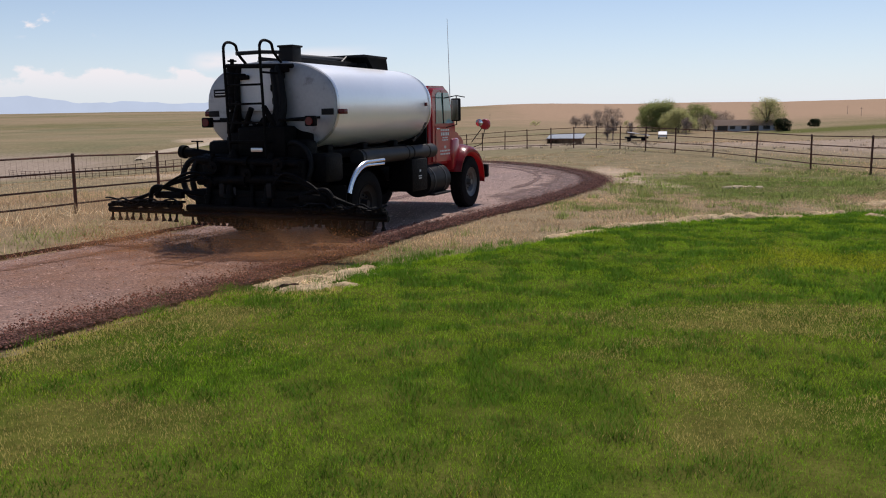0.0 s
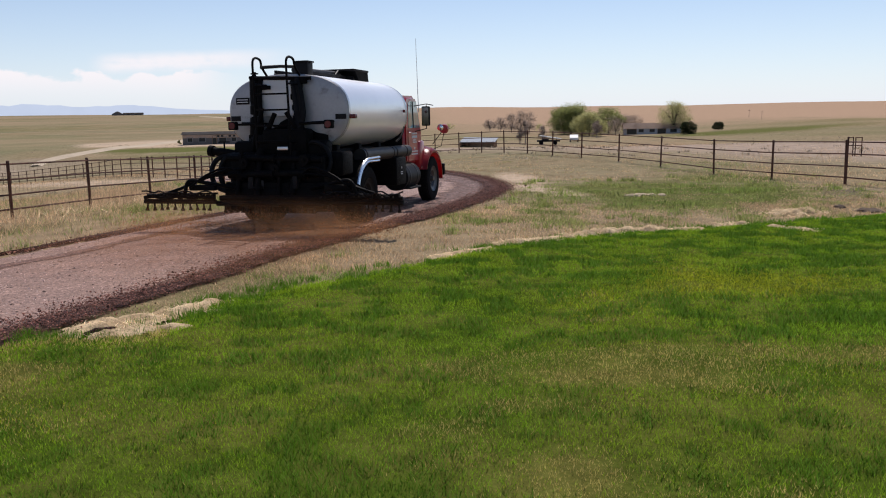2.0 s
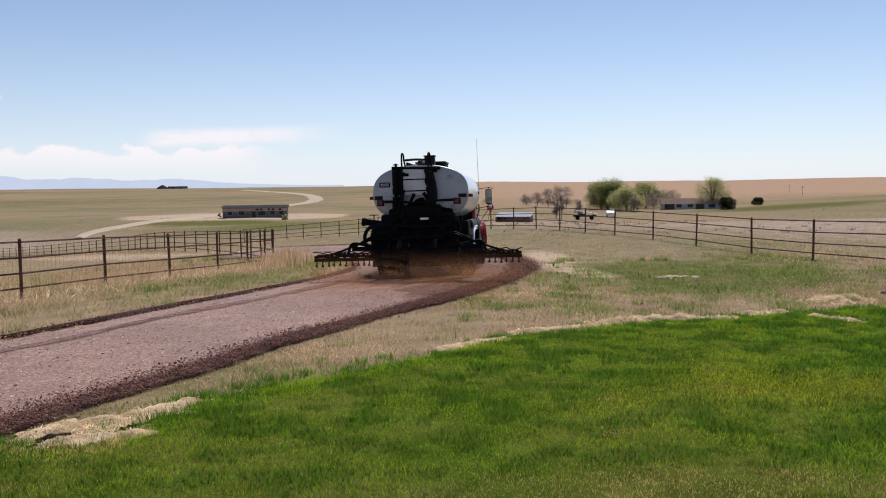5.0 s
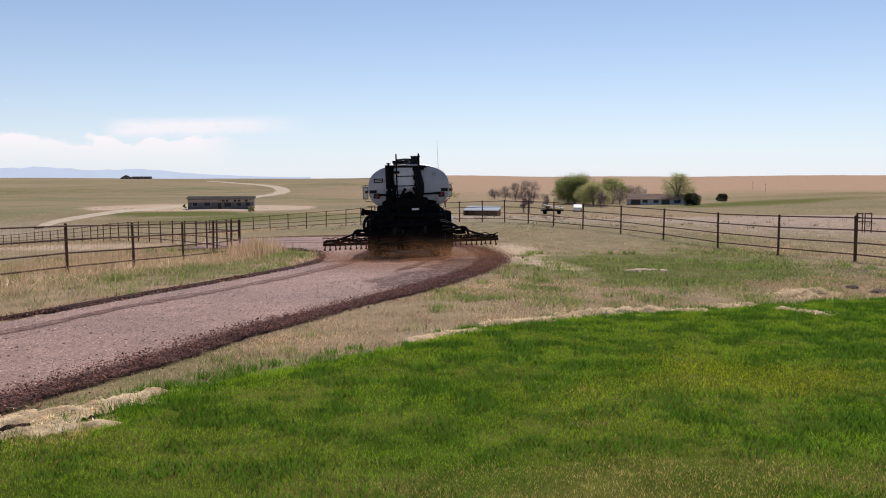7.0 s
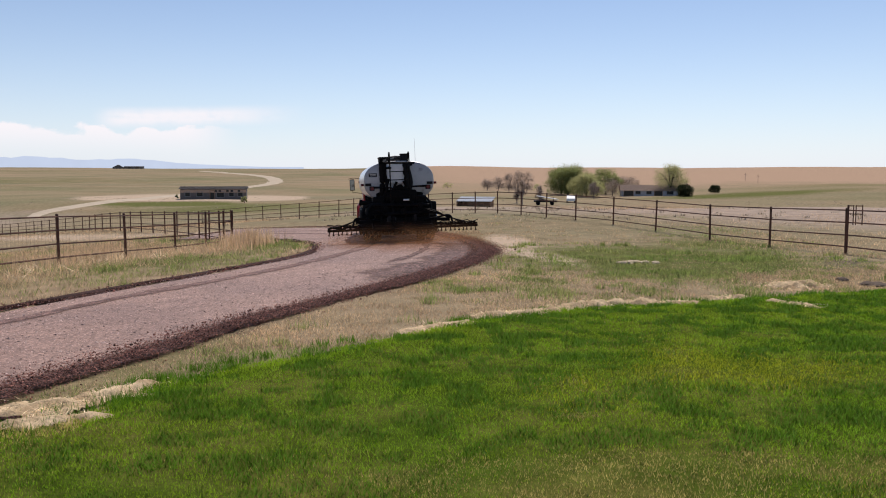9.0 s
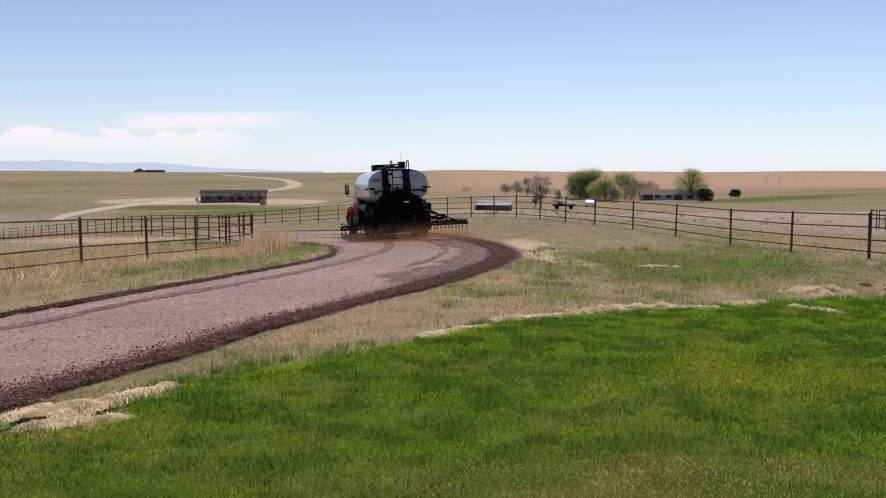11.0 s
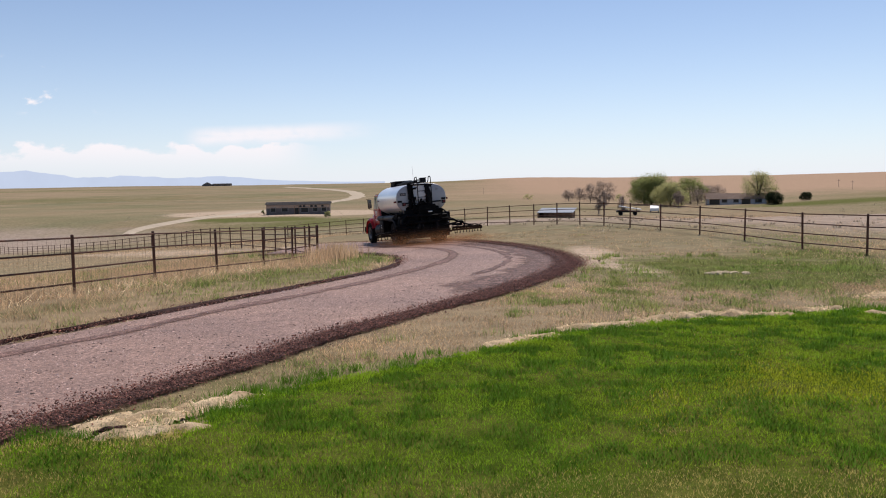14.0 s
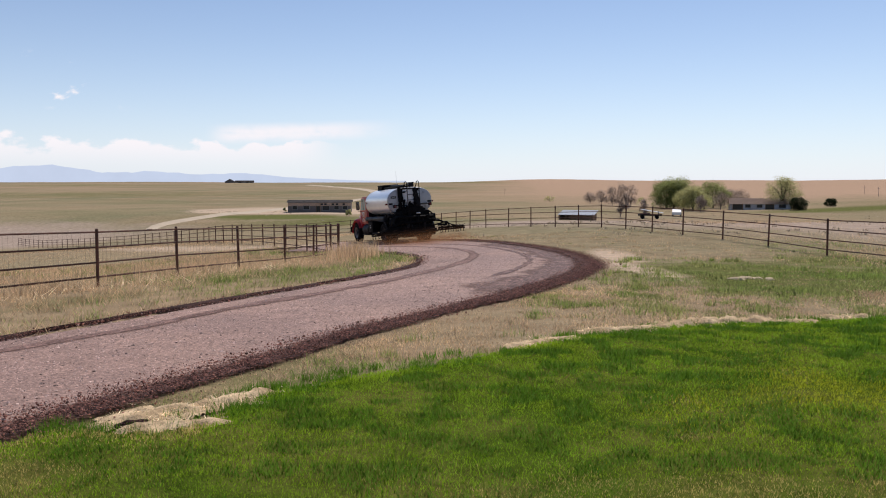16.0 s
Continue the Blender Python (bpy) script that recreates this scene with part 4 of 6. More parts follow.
    side = [(2.62, .92), (2.62, 2.29), (2.72, 2.40), (3.35, 2.41), (3.50, 2.33), (3.80, 1.72), (3.82, .92)]
    bm = bmesh.new()
    bm_extrude(bm, side, (-.98, .98))
    bmesh.ops.bevel(bm, geom=[e for e in bm.edges if abs(e.verts[0].co.x - e.verts[1].co.x) < .01], offset=.07, segments=3, affect="EDGES")
    cab = P("cab", bm, M_red, "glossy red cab")
    hood = [(3.82, .95), (3.82, 1.70), (4.3, 1.62), (4.85, 1.48), (5.02, 1.36), (5.05, .75), (4.8, .75)]
    bm = bmesh.new()
    bm_extrude(bm, hood, (-.66, .66))
    bmesh.ops.bevel(bm, geom=[e for e in bm.edges if abs(e.verts[0].co.x - e.verts[1].co.x) < .01], offset=.09, segments=3, affect="EDGES")
    P("hood", bm, M_red)
    for s in (-1, 1):
        # front fender: an arch with a rolled lip
        bm = bmesh.new()
        prof = [(4.2 + .68 * math.cos(radians(a)), .56 + .66 * math.sin(radians(a))) for a in range(-8, 172, 9)]
        rows = []
        for x, dz in ((.62, .05), (.95, .045), (1.12, .0), (1.17, -.05), (1.17, -.10)):
            rows.append([bm.verts.new((s * x, 4.2 + (y - 4.2) * (1 + dz * .6), z + dz * max(0, math.sin((i + 1) / len(prof) * math.pi)))) for i, (y, z) in enumerate(prof)])
        for a, b in zip(rows, rows[1:]):
            for k in range(len(prof) - 1):
                bm.faces.new((a[k], a[k + 1], b[k + 1], b[k]))
        bmesh.ops.solidify(bm, geom=bm.faces[:], thickness=.02)
        P("front_fender", bm, M_red)
        bm = bmesh.new()
        bm_box(bm, (s * .86, 3.68, 1.10), (.36, .36, .62), .06)
        P("cowl", bm, M_red)
        # door with window, handle and lettering
        bm = bmesh.new()
        bm_extrude(bm, [(2.80, .98), (2.80, 1.66), (3.72, 1.66), (3.74, 1.2), (3.5, .98)], (s * .984, s * .992))
        door = part("door", bm, M_red, cab)
        bm = bmesh.new()
        bm_extrude(bm, [(2.83, 1.70), (2.83, 2.23), (2.92, 2.28), (3.40, 2.28), (3.66, 1.70)], (s * .982, s * .990))
        part("window", bm, M_glass, door, "side window reflecting the sky")
        bm = bmesh.new()
        bm_cyl(bm, (s * .994, 3.17, 1.70), (s * .994, 3.12, 2.28), .011, 6)
        part("window_bar", bm, M_steel, door)
        bm = bmesh.new()
        bm_box(bm, (s * 1.0, 2.9, 1.6), (.02, .13, .03), .006)
        part("handle", bm, M_chrome, door)
        for dz, w, h in ((1.575, .42, .035), (1.50, .40, .06), (1.43, .26, .025), (1.385, .30, .025), (1.25, .10, .05), (1.18, .50, .03), (1.12, .48, .03)):
            nb = max(2, int(w / .07))
            for k in range(nb):
                bm = bmesh.new()
                bm_box(bm, (s * .995, 3.22 + (k - (nb - 1) / 2) * w / nb, dz), (.004, w / nb * .72, h))
                part("lettering_bar", bm, M_white, door)
        # mirror on its arms
        bm = bmesh.new()
        bm_box(bm, (s * 1.39, 3.12, 1.95), (.18, .09, .42), .025)
        mirror = P("mirror", bm, M_tar)
        bm = bmesh.new()
        bm_box(bm, (s * 1.39, 3.07, 1.95), (.145, .004, .37), .0)
        part("mirror_glass", bm, M_mirror, mirror)
        bm = bmesh.new()
        bm_tube(bm, [(s * 1.0, 3.5, 2.18), (s * 1.39, 3.15, 2.21), (s * 1.39, 3.15, 1.68), (s * 1.0, 3.55, 1.62)], .012, 6)
        bm_tube(bm, [(s * 1.39, 3.15, 2.21), (s * 1.52, 3.25, 2.18)], .01, 6)
        part("mirror_arm", bm, M_steel, mirror)
        # round convex mirror on a rod from the fender, one side only
        if s > 0:
            bm = bmesh.new()
            c = Vector((s * 1.32, 4.5, 1.66))
            bm_cyl(bm, c + Vector((0, .03, 0)), c + Vector((0, -.03, 0)), .115, 20, .10)
            rm = P("round_mirror", bm, M_red, "red-backed round fender mirror")
            bm = bmesh.new()
            bm_cyl(bm, c + Vector((0, -.028, .035)), c + Vector((0, -.05, .035)), .075, 20, .02)
            part("mirror_glass", bm, M_chrome, rm)
            bm = bmesh.new()
            bm_tube(bm, [c, (s * 1.05, 4.45, 1.30)], .01, 6)
            bm_tube(bm, [c + Vector((0, 0, -.1)), (s * 1.25, 4.5, 1.26), (s * 1.02, 4.5, 1.18)], .008, 6)
            part("mirror_rod", bm, M_steel, rm)
        # headlamp and turn lamp
        bm = bmesh.new()
        bm_cyl(bm, (s * .72, 5.02, 1.05), (s * .72, 5.06, 1.05), .1, 18)
        P("headlamp", bm, M_chrome)
        bm = bmesh.new()
        bm_box(bm, (s * 1.02, 4.6, 1.16), (.06, .12, .06), .01)
        P("turn_lamp", bm, M_amber)
    bm = bmesh.new()
    bm_box(bm, (0, 5.12, .68), (2.3, .14, .28), .03)
    P("bumper", bm, M_tar)
    bm = bmesh.new()
    bm_box(bm, (0, 5.06, 1.08), (.9, .03, .45), .01)
    P("grille", bm, M_steel)
    bm = bmesh.new()
    q = [bm.verts.new(p) for p in ((-.85, 3.80, 1.76), (.85, 3.80, 1.76), (.80, 3.54, 2.33), (-.80, 3.54, 2.33))]
    bm.faces.new(q)
    bmesh.ops.solidify(bm, geom=bm.faces[:], thickness=.012)
    part("windscreen", bm, M_glass, cab)
    bm = bmesh.new()
    bm_box(bm, (0, 2.615, 2.02), (1.1, .012, .36), .01)
    part("rear_window", bm, M_glass, cab)
    bm = bmesh.new()
    bm_cyl(bm, (1.08, 3.3, 2.05), (1.06, 3.26, 3.65), .009, 6, .004)
    P("antenna", bm, M_white, "thin whip antenna")
    bm = bmesh.new()
    bm_tube(bm, curve_pts([(1.17, 1.7, 1.42), (1.19, 2.0, 1.55), (1.17, 2.25, 1.72)], 5), .022, 6)
    P("grab_handle", bm, M_tar)
    for ob in set(truck.children_recursive) - before:
        if ob.name.split(".")[0] not in ("mirror", "mirror_glass", "mirror_arm", "grab_handle"):
            ob.data.transform(Matrix.Translation((0, CAB_SHIFT, 0)))
    # folding spray bars at the rear
    nozzle = bmesh.new()
    bm_cyl(nozzle, (0, 0, 0), (0, 0, -.055), .016, 8)
    bm_cyl(nozzle, (0, 0, -.120), (0, 0, -.05), .040, 8, .012)
    bm_cyl(nozzle, (0, 0, .0), (0, 0, .035), .026, 8)
    nozzle_me = mesh_of(nozzle, "nozzle", M_tar)
    bm = bmesh.new()
    bm_box(bm, (0, 0, 0), (.042, .10, .075), .008)
    clamp_me = mesh_of(bm, "clamp", M_tar)
    for s in (-1, 1):
        bm = bmesh.new()
        rag = random.Random(40 + s)
        bm_tube(bm, curve_pts([(s * (1.0 + k * .158), -1.70 + rag.uniform(-.02, .02), .575 + rag.uniform(-.02, .02)) for k in range(10)], 4), .032, 8)
        for k in range(9):
            bm_box(bm, (s * (1.08 + k * .155), -1.69 + rag.uniform(-.02, .02), .575 + rag.uniform(-.01, .03)), (rag.uniform(.05, .1), .08, rag.uniform(.05, .10)), .012)
        bm_cyl(bm, (s * 1.0, -1.68, .50), (s * 2.43, -1.68, .50), .042, 10)
        bm_cyl(bm, (s * 1.0, -1.62, .64), (s * 2.36, -1.62, .615), .018, 8)
        boom = P("spray_bar", bm, M_tar, "folding spray bar caked with tar")
        bm = bmesh.new()
        bm_tube(bm, curve_pts([(s * .7, -1.45, .72), (s * 1.1, -1.6, .80), (s * 1.5, -1.68, .86), (s * 1.62, -1.68, .62)], 6), .035, 8)
        bm_tube(bm, curve_pts([(s * .55, -1.5, 1.06), (s * .9, -1.6, 1.02), (s * 1.4, -1.66, .84), (s * 1.95, -1.66, .63)], 6), .026, 8)
        bm_tube(bm, curve_pts([(s * .6, -1.55, .98), (s * 1.1, -1.64, .93), (s * 1.6, -1.68, .76), (s * 2.1, -1.68, .61)], 6), .02, 8)
        bm_tube(bm, curve_pts([(s * .5, -1.5, .9), (s * .8, -1.62, 1.08), (s * 1.2, -1.66, .95), (s * 1.5, -1.7, .74)], 6), .02, 8)
        bm_box(bm, (s * 1.28, -1.62, .74), (.5, .09, .1), .01)
        part("bar_arm", bm, M_tar, boom)
        rng = random.Random(5 + s)
        for k in range(13):
            shared("clamp", clamp_me, boom, pose(s * (1.05 + k * .107), -1.68, .60 + rng.uniform(-.015, .025)))
        bm = bmesh.new()
        pts = [(s * (1.0 + k * .12), -1.74 + rng.uniform(-.03, .03), .645 + rng.uniform(-.03, .05)) for k in range(13)]
        bm_tube(bm, curve_pts(pts, 4), .014, 6)
        part("bar_hose", bm, M_hose, boom)
        for k in range(10):
            shared("nozzle", nozzle_me, boom, pose(s * (1.12 + k * .138) + rag.uniform(-.015, .015), -1.68, .465 + rag.uniform(-.012, .012), rag.uniform(-8, 8), rag.uniform(-10, 10), 0))
    bm = bmesh.new()
    bm_box(bm, (0, -1.62, .56), (1.9, .12, .09), .02)
    bm_cyl(bm, (-1.0, -1.66, .47), (1.0, -1.66, .47), .045, 10)
    mid = P("spray_bar_middle", bm, M_tar)
    for k in range(16):
        shared("nozzle", nozzle_me, mid, pose(-.84 + k * .112, -1.66, .43))
    # mist that the nozzles throw: fine droplets in fans, thinning towards the ground behind
    rng = np.random.default_rng(8)
    n = 16000
    u = rng.uniform(-2.45, 2.45, n)
    fall = rng.beta(2.2, 1.1, n)
    drift = rng.exponential(.5, n) * fall
    z = np.clip(.34 * (1 - fall) + rng.exponential(.07, n) * (.3 + np.minimum(drift, 1.5)), .01, .55)
    x = u + rng.normal(0, .06, n) * (1 + 2 * fall) + rng.normal(0, .25, n) * drift
    y = -1.68 - drift * 1.5 + rng.normal(0, .10, n)
    size = rng.uniform(.0025, .006, n)
    c = np.c_[x, y, z]
    d1 = rng.normal(0, 1, (n, 3)) * size[:, None]
    d2 = rng.normal(0, 1, (n, 3)) * size[:, None]
    V = np.empty((n * 3, 3))
    V[0::3], V[1::3], V[2::3] = c + d1, c + d2, c - d1 - d2
    mist_me = raw("spray_mist", V, np.arange(n * 3).reshape(-1, 3), M_spray, True)
    soft_normals(mist_me, np.repeat(d1 / np.linalg.norm(d1, axis=1)[:, None], 3, 0) * .8)
    mist = new("spray_mist", mist_me)
    mist.parent = truck
    tagged(mist, "brown droplets blown from the nozzles", kind="stuff")
    verts, faces, thick = [], [], []

    def sheet(f, nu, nv, dens):
        o = len(verts)
        for j in range(nv + 1):
            for i in range(nu + 1):
                verts.append(f(i / nu, j / nv))
                thick.append(dens(i / nu, j / nv))
        for j in range(nv):
            for i in range(nu):
                a = o + j * (nu + 1) + i
                faces.append((a, a + 1, a + nu + 2, a + nu + 1))

    for k in range(3):                                    # curtains across the drive, thinning behind
        y0, hh, half = -1.6 - .55 * k, .44 + .14 * k, 2.5 + .2 * k
        ph = rng.uniform(0, 6)
        sheet(lambda u, v: ((2 * u - 1) * half, y0 + .12 * math.sin(9 * u + ph) - .2 * v, .06 + v * hh), 30, 5,
              lambda u, v: (.46, .38, .30)[k] * min(1, 5 * u * (1 - u)) * (1 - v) ** 1.5 * min(1, 4 * v + .3))
    sheet(lambda u, v: ((2 * u - 1) * 2.45, -1.5 - 5.6 * v, .11 + .02 * math.sin(8 * u + 5 * v)), 24, 24, lambda u, v: .70 * min(1, 5 * u * (1 - u)) * (1 - v) ** 0.9)
    me = raw("mist", verts, faces, M_mist, True)
    me.attributes.new("thick", "FLOAT", "POINT").data.foreach_set("value", np.array(thick, np.float32))
    ob = new("mist", me)
    ob.parent = truck
    tagged(ob, "thin brown mist drifting behind the bars", kind="stuff")


build_truck()


def truck_at(t):
    T = [0, 1, 1.5, 2.5, 3.5, 4.5, 7, 8.2, 10.3, 11.3, 12.5, 14, 16]
    X = [-2.29, -1.37, -.91, -.09, .60, 1.17, 1.79, 1.79, 1.19, .71, -.02, -1.06, -2.97]
    Y = [13.21, 15.07, 16.11, 18.29, 20.24, 22.15, 27.2, 29.54, 33.68, 35.96, 38.38, 40.64, 44.31]
    H = [-21.4, -20.3, -19.5, -18.2, -15.5, -10.1, .3, 2.7, 10.4, 14.0, 17.2, 21.7, 27.9]
    R = [-.4, -.4, -.4, -.8, -1.2, -1.3, -1.8, -2.0, -2.2, -2.4, -2.7, -3.3, -3.9]
    return [float(np.interp(t, T, v)) for v in (X, Y, H, R)]


TRUCK_TIMES = [0, 1, 1.5, 2.5, 3.5, 4.5, 7, 8.2, 10.3, 11.3, 12.5, 14, 16]


def truck_pose(t):
    x, y, h, r = truck_at(t)
    a = radians(h)
    fx, fy = x - 4.48 * math.sin(a), y + 4.48 * math.cos(a)
    z0, z1 = height(x, y) + .055, height(fx, fy) + .055
    return pose(x, y, z0, math.degrees(math.atan2(z1 - z0, 4.48)), r, h)


def motions():
    walk(truck, [(t, truck_pose(t)) for t in TRUCK_TIMES])
    way = [0.0]
    step = .25
    steps = int(16 / step)
    for k in range(steps):
        a, b = truck_at(k * step), truck_at((k + 1) * step)
        way.append(way[-1] + math.hypot(b[0] - a[0], b[1] - a[1]))
    for w, x, y in WHEELS:
        walk(w, [(k * step, pose(x, y, .51, -math.degrees(d / .51))) for k, d in enumerate(way)])


# ---- fences of rusty pipe ----
POST_H = 1.25
post_bm = bmesh.new()
bm_cyl(post_bm, (0, 0, -.25), (0, 0, POST_H), .035, 8)
bm_cyl(post_bm, (0, 0, POST_H), (0, 0, POST_H + .015), .037, 8, .02)
POST = mesh_of(post_bm, "post", M_pipe)


def pipe_fence(label, line, spacing=0.0, rails=(1.20, .87, .53, .21), r=.021):
    """Posts at the points of the line, or at even steps along it."""
    fence = tagged(new("pipe_fence"), label, "fence", group="pipe fences")
    xs, ys = np.array(line, float).T
    if spacing:
        p = np.array(edge(line, 10))
        s = np.r_[0, np.cumsum(np.hypot(*np.diff(p, axis=0).T))]
        q = np.linspace(0, s[-1], max(2, int(round(s[-1] / spacing)) + 1))
        xs, ys = np.interp(q, s, p[:, 0]), np.interp(q, s, p[:, 1])
    rng = random.Random(len(line))
    for x, y in zip(xs, ys):
        shared("post", POST, fence, pose(x, y, height(x, y), rng.uniform(-1, 1), rng.uniform(-1, 1), rng.uniform(0, 360)))
    for h in rails:
        bm = bmesh.new()
        bm_tube(bm, [(x, y, height(x, y) + h + rng.uniform(-.012, .012)) for x, y in zip(xs, ys)], r, 6)
        part("rail", bm, M_pipe, fence)
    return fence, xs, ys


near_fence, nx, ny = pipe_fence("rust-brown pipe fence with four rails beside the drive",
    [(-13.6, .4), (-12.7, 3.3), (-11.8, 6.1), (-10.9, 8.9), (-9.9, 11.7), (-8.95, 14.5), (-7.99, 17.24), (-7.12, 19.7), (-6.56, 22.85), (-5.95, 26), (-5.25, 28.6), (-4.76, 30.6), (-4.42, 31.9), (-4.25, 32.5)])


def wire_mesh():
    """Thin upright wires and strands tied to the rails."""
    bm = bmesh.new()
    for i in range(5, len(nx) - 3):
        n = 22
        for k in range(n):
            u = k / n
            x, y = nx[i] * (1 - u) + nx[i + 1] * u + .03, ny[i] * (1 - u) + ny[i + 1] * u
            z = height(x, y)
            bm_cyl(bm, (x, y, z + .03), (x, y, z + 1.2), .0018, 3, caps=False)
    return bm


tagged(part("wire_netting", wire_mesh(), M_wire, near_fence), kind="stuff")
pipe_fence("rust-brown pipe fence running back along the paddock", [(-4.25, 32.5), (-7.7, 41.8), (-11.7, 50.2), (-19.4, 64), (-25.3, 74.4), (-41, 96), (-78, 139)], 2.9)
pipe_fence("rust-brown pipe fence curving round the far side", [(14.3, 16.5), (14.15, 20.4), (13.86, 24.5), (13.3, 28.0), (12.74, 31.62), (12.07, 35.8), (11.17, 39.06), (10.08, 41.85), (9.1, 44.18), (8.17, 46.5), (7.21, 48.82), (6.18, 51.15), (5.02, 53.48), (3.66, 55.8), (2.28, 58.1), (.77, 60.45), (-.4, 63.0), (-1.5, 65.1),
    (-2.72, 66.96), (-4.38, 68.8), (-6.12, 70.7), (-7.81, 72.5), (-9.57, 74.4), (-11.3, 76.3), (-13.6, 78.4), (-16, 80.6)])


# ---- mountains on the horizon ----
def mountains():
    verts, faces = [], []
    n = 160
    for i in range(n + 1):
        a = radians(-62 + 56 * i / n)
        d = 4300
        fall = smooth(-62, -50, math.degrees(a)) * (1 - smooth(-26, -7, math.degrees(a)))
        h = 12 + 66 * fall * (0.72 + .2 * math.sin(a * 23 + 1.2) + .12 * math.sin(a * 61) + .08 * abs(math.sin(a * 97 + 2)) + .07 * abs(math.sin(a * 171 + .6)))
        x, y = d * math.sin(a), d * math.cos(a)
        verts += [(x, y, -60), (x, y, h), (x * 1.02, y * 1.02, -60)]
    for i in range(n):
        a = 3 * i
        faces += [(a, a + 3, a + 4, a + 1), (a + 1, a + 4, a + 5, a + 2)]
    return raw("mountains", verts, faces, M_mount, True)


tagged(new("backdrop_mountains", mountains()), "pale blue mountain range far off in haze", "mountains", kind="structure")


# ---- buildings ----
def gable(name, label, x, y, turn, w, d, wall_h, roof_h, wall_m, roof_m, openings, over=.35, sink=.4):
    """A long house: openings are (along, width, sill, height, kind) on the side that faces the drive."""
    house = tagged(new(name), label, "house")
    house.matrix_basis = pose(x, y, height(x, y), 0, 0, turn)
    bm = bmesh.new()
    bm_box(bm, (0, 0, (wall_h - sink) / 2), (w, d, wall_h + sink), .02)
    for s in (-1, 1):
        q = [bm.verts.new(p) for p in ((s * w / 2, -d / 2, wall_h), (s * w / 2, d / 2, wall_h), (s * w / 2, 0, wall_h + roof_h))]
        bm.faces.new(q)
    part("wall", bm, wall_m, house, smooth=False)
    for s in (-1, 1):
        bm = bmesh.new()
        q = [bm.verts.new(p) for p in ((-w / 2 - over, s * (d / 2 + over), wall_h - over * roof_h / (d / 2)), (w / 2 + over, s * (d / 2 + over), wall_h - over * roof_h / (d / 2)), (w / 2 + over, 0, wall_h + roof_h + .05), (-w / 2 - over, 0, wall_h + roof_h + .05))]
        bm.faces.new(q)
        bmesh.ops.solidify(bm, geom=bm.faces[:], thickness=.14)
        part("roof", bm, roof_m, house, smooth=False)
    for along, ww, sill, hh, kind in openings:
        bm = bmesh.new()
        for dx in (-ww / 2, ww / 2):
            bm_box(bm, (along + dx, -d / 2 - .03, sill + hh / 2), (.12, .1, hh + .12))
        for dz in (0, hh):
            bm_box(bm, (along, -d / 2 - .03, sill + dz), (ww, .1, .12))
        win = part(kind, bm, M_trim if kind == "window" else M_barn, house)
        bm = bmesh.new()
        bm_box(bm, (along, -d / 2 - .012, sill + hh / 2), (ww - .1, .03, hh - .1))
        part("pane", bm, M_pane, win)
    return house


farm_house = gable("farm_house", "long low grey house with a pale roof on bare ground", -42.6, 214, 8, 15.4, 8, 2.6, .5, M_siding, M_roof,
      [(-6, 1.2, .8, 1.1, "window"), (-3.2, 1.5, .8, 1.1, "window"), (-.3, 1.0, .1, 2.1, "door"), (1.6, 1.8, .6, 1.4, "window"), (4.2, 1.2, .8, 1.1, "window"), (6.3, 1.2, .8, 1.1, "window")])
bm = bmesh.new()
bm_box(bm, (0, -4.03, 2.08), (15.3, .06, .72), .01)
band = part("upper_siding", bm, M_roof2, farm_house, "paler upper siding")
for along in (.6, 1.5, 3.3, 4.3, 6.0):
    bm = bmesh.new()
    bm_box(bm, (along, -4.075, 2.12), (.6, .03, .45))
    part("pane", bm, M_pane, band)
gable("ranch_house", "low ranch house with pale walls and a brown roof", 74.0, 243, -12, 15.5, 9, 1.65, 1.35, M_siding2, M_roof2,
      [(-5.8, 2.6, .05, 1.45, "door"), (-3.2, 1.4, .55, .9, "window"), (-.2, 1.4, .55, .9, "window"), (2.4, 2.2, .05, 1.45, "door"), (5.6, 1.8, .5, .95, "window")])
gable("ridge_house", "dark farmhouse alone on the far ridge", -284, 905, 98, 8, 10, 1.4, 2.7, M_siding, M_roof3, [(-2, 1.2, .4, 1.0, "window"), (2, 1.2, .4, 1.0, "window")])
gable("farm_shed", "long low shed beside the ridge farmhouse", -269, 908, 4, 19, 7, 1.8, .8, M_siding, M_roof3, [(-4, 3, .1, 1.5, "door"), (4, 3, .1, 1.5, "door")])


def open_shed(x, y, turn):
    shed = tagged(new("open_shed"), "weathered open shed with a pale tin roof", "shed")
    shed.matrix_basis = pose(x, y, height(x, y) - .1, 0, 0, turn)
    w, d = 5.8, 4.3
    for xx in np.linspace(-w / 2 + .1, w / 2 - .1, 6):
        bm = bmesh.new()
        bm_box(bm, (xx, -d / 2, .5), (.14, .14, 1.5))
        part("post", bm, M_barn, shed)
    bm = bmesh.new()
    bm_box(bm, (0, d / 2, .5), (w, .1, 1.5))
    bm_box(bm, (-w / 2, 0, .5), (.1, d, 1.5))
    bm_box(bm, (w / 2, 0, .5), (.1, d, 1.5))
    part("wall", bm, M_barn, shed)
    bm = bmesh.new()
    bm_box(bm, (.9, -d / 2 + .3, .55), (w * .7, .08, 1.2))
    part("front_boards", bm, M_barn, shed)
    for k in range(9):
        bm = bmesh.new()
        bm_box(bm, (-w / 2 - .1 + (k + .5) * (w + .4) / 9, 0, 1.45), ((w + .4) / 9 - .02, d + .9, .06), 0, Matrix.Rotation(radians(7), 4, "X"))
        part("roof_sheet", bm, M_tin, shed)


open_shed(15.5, 150, -14)


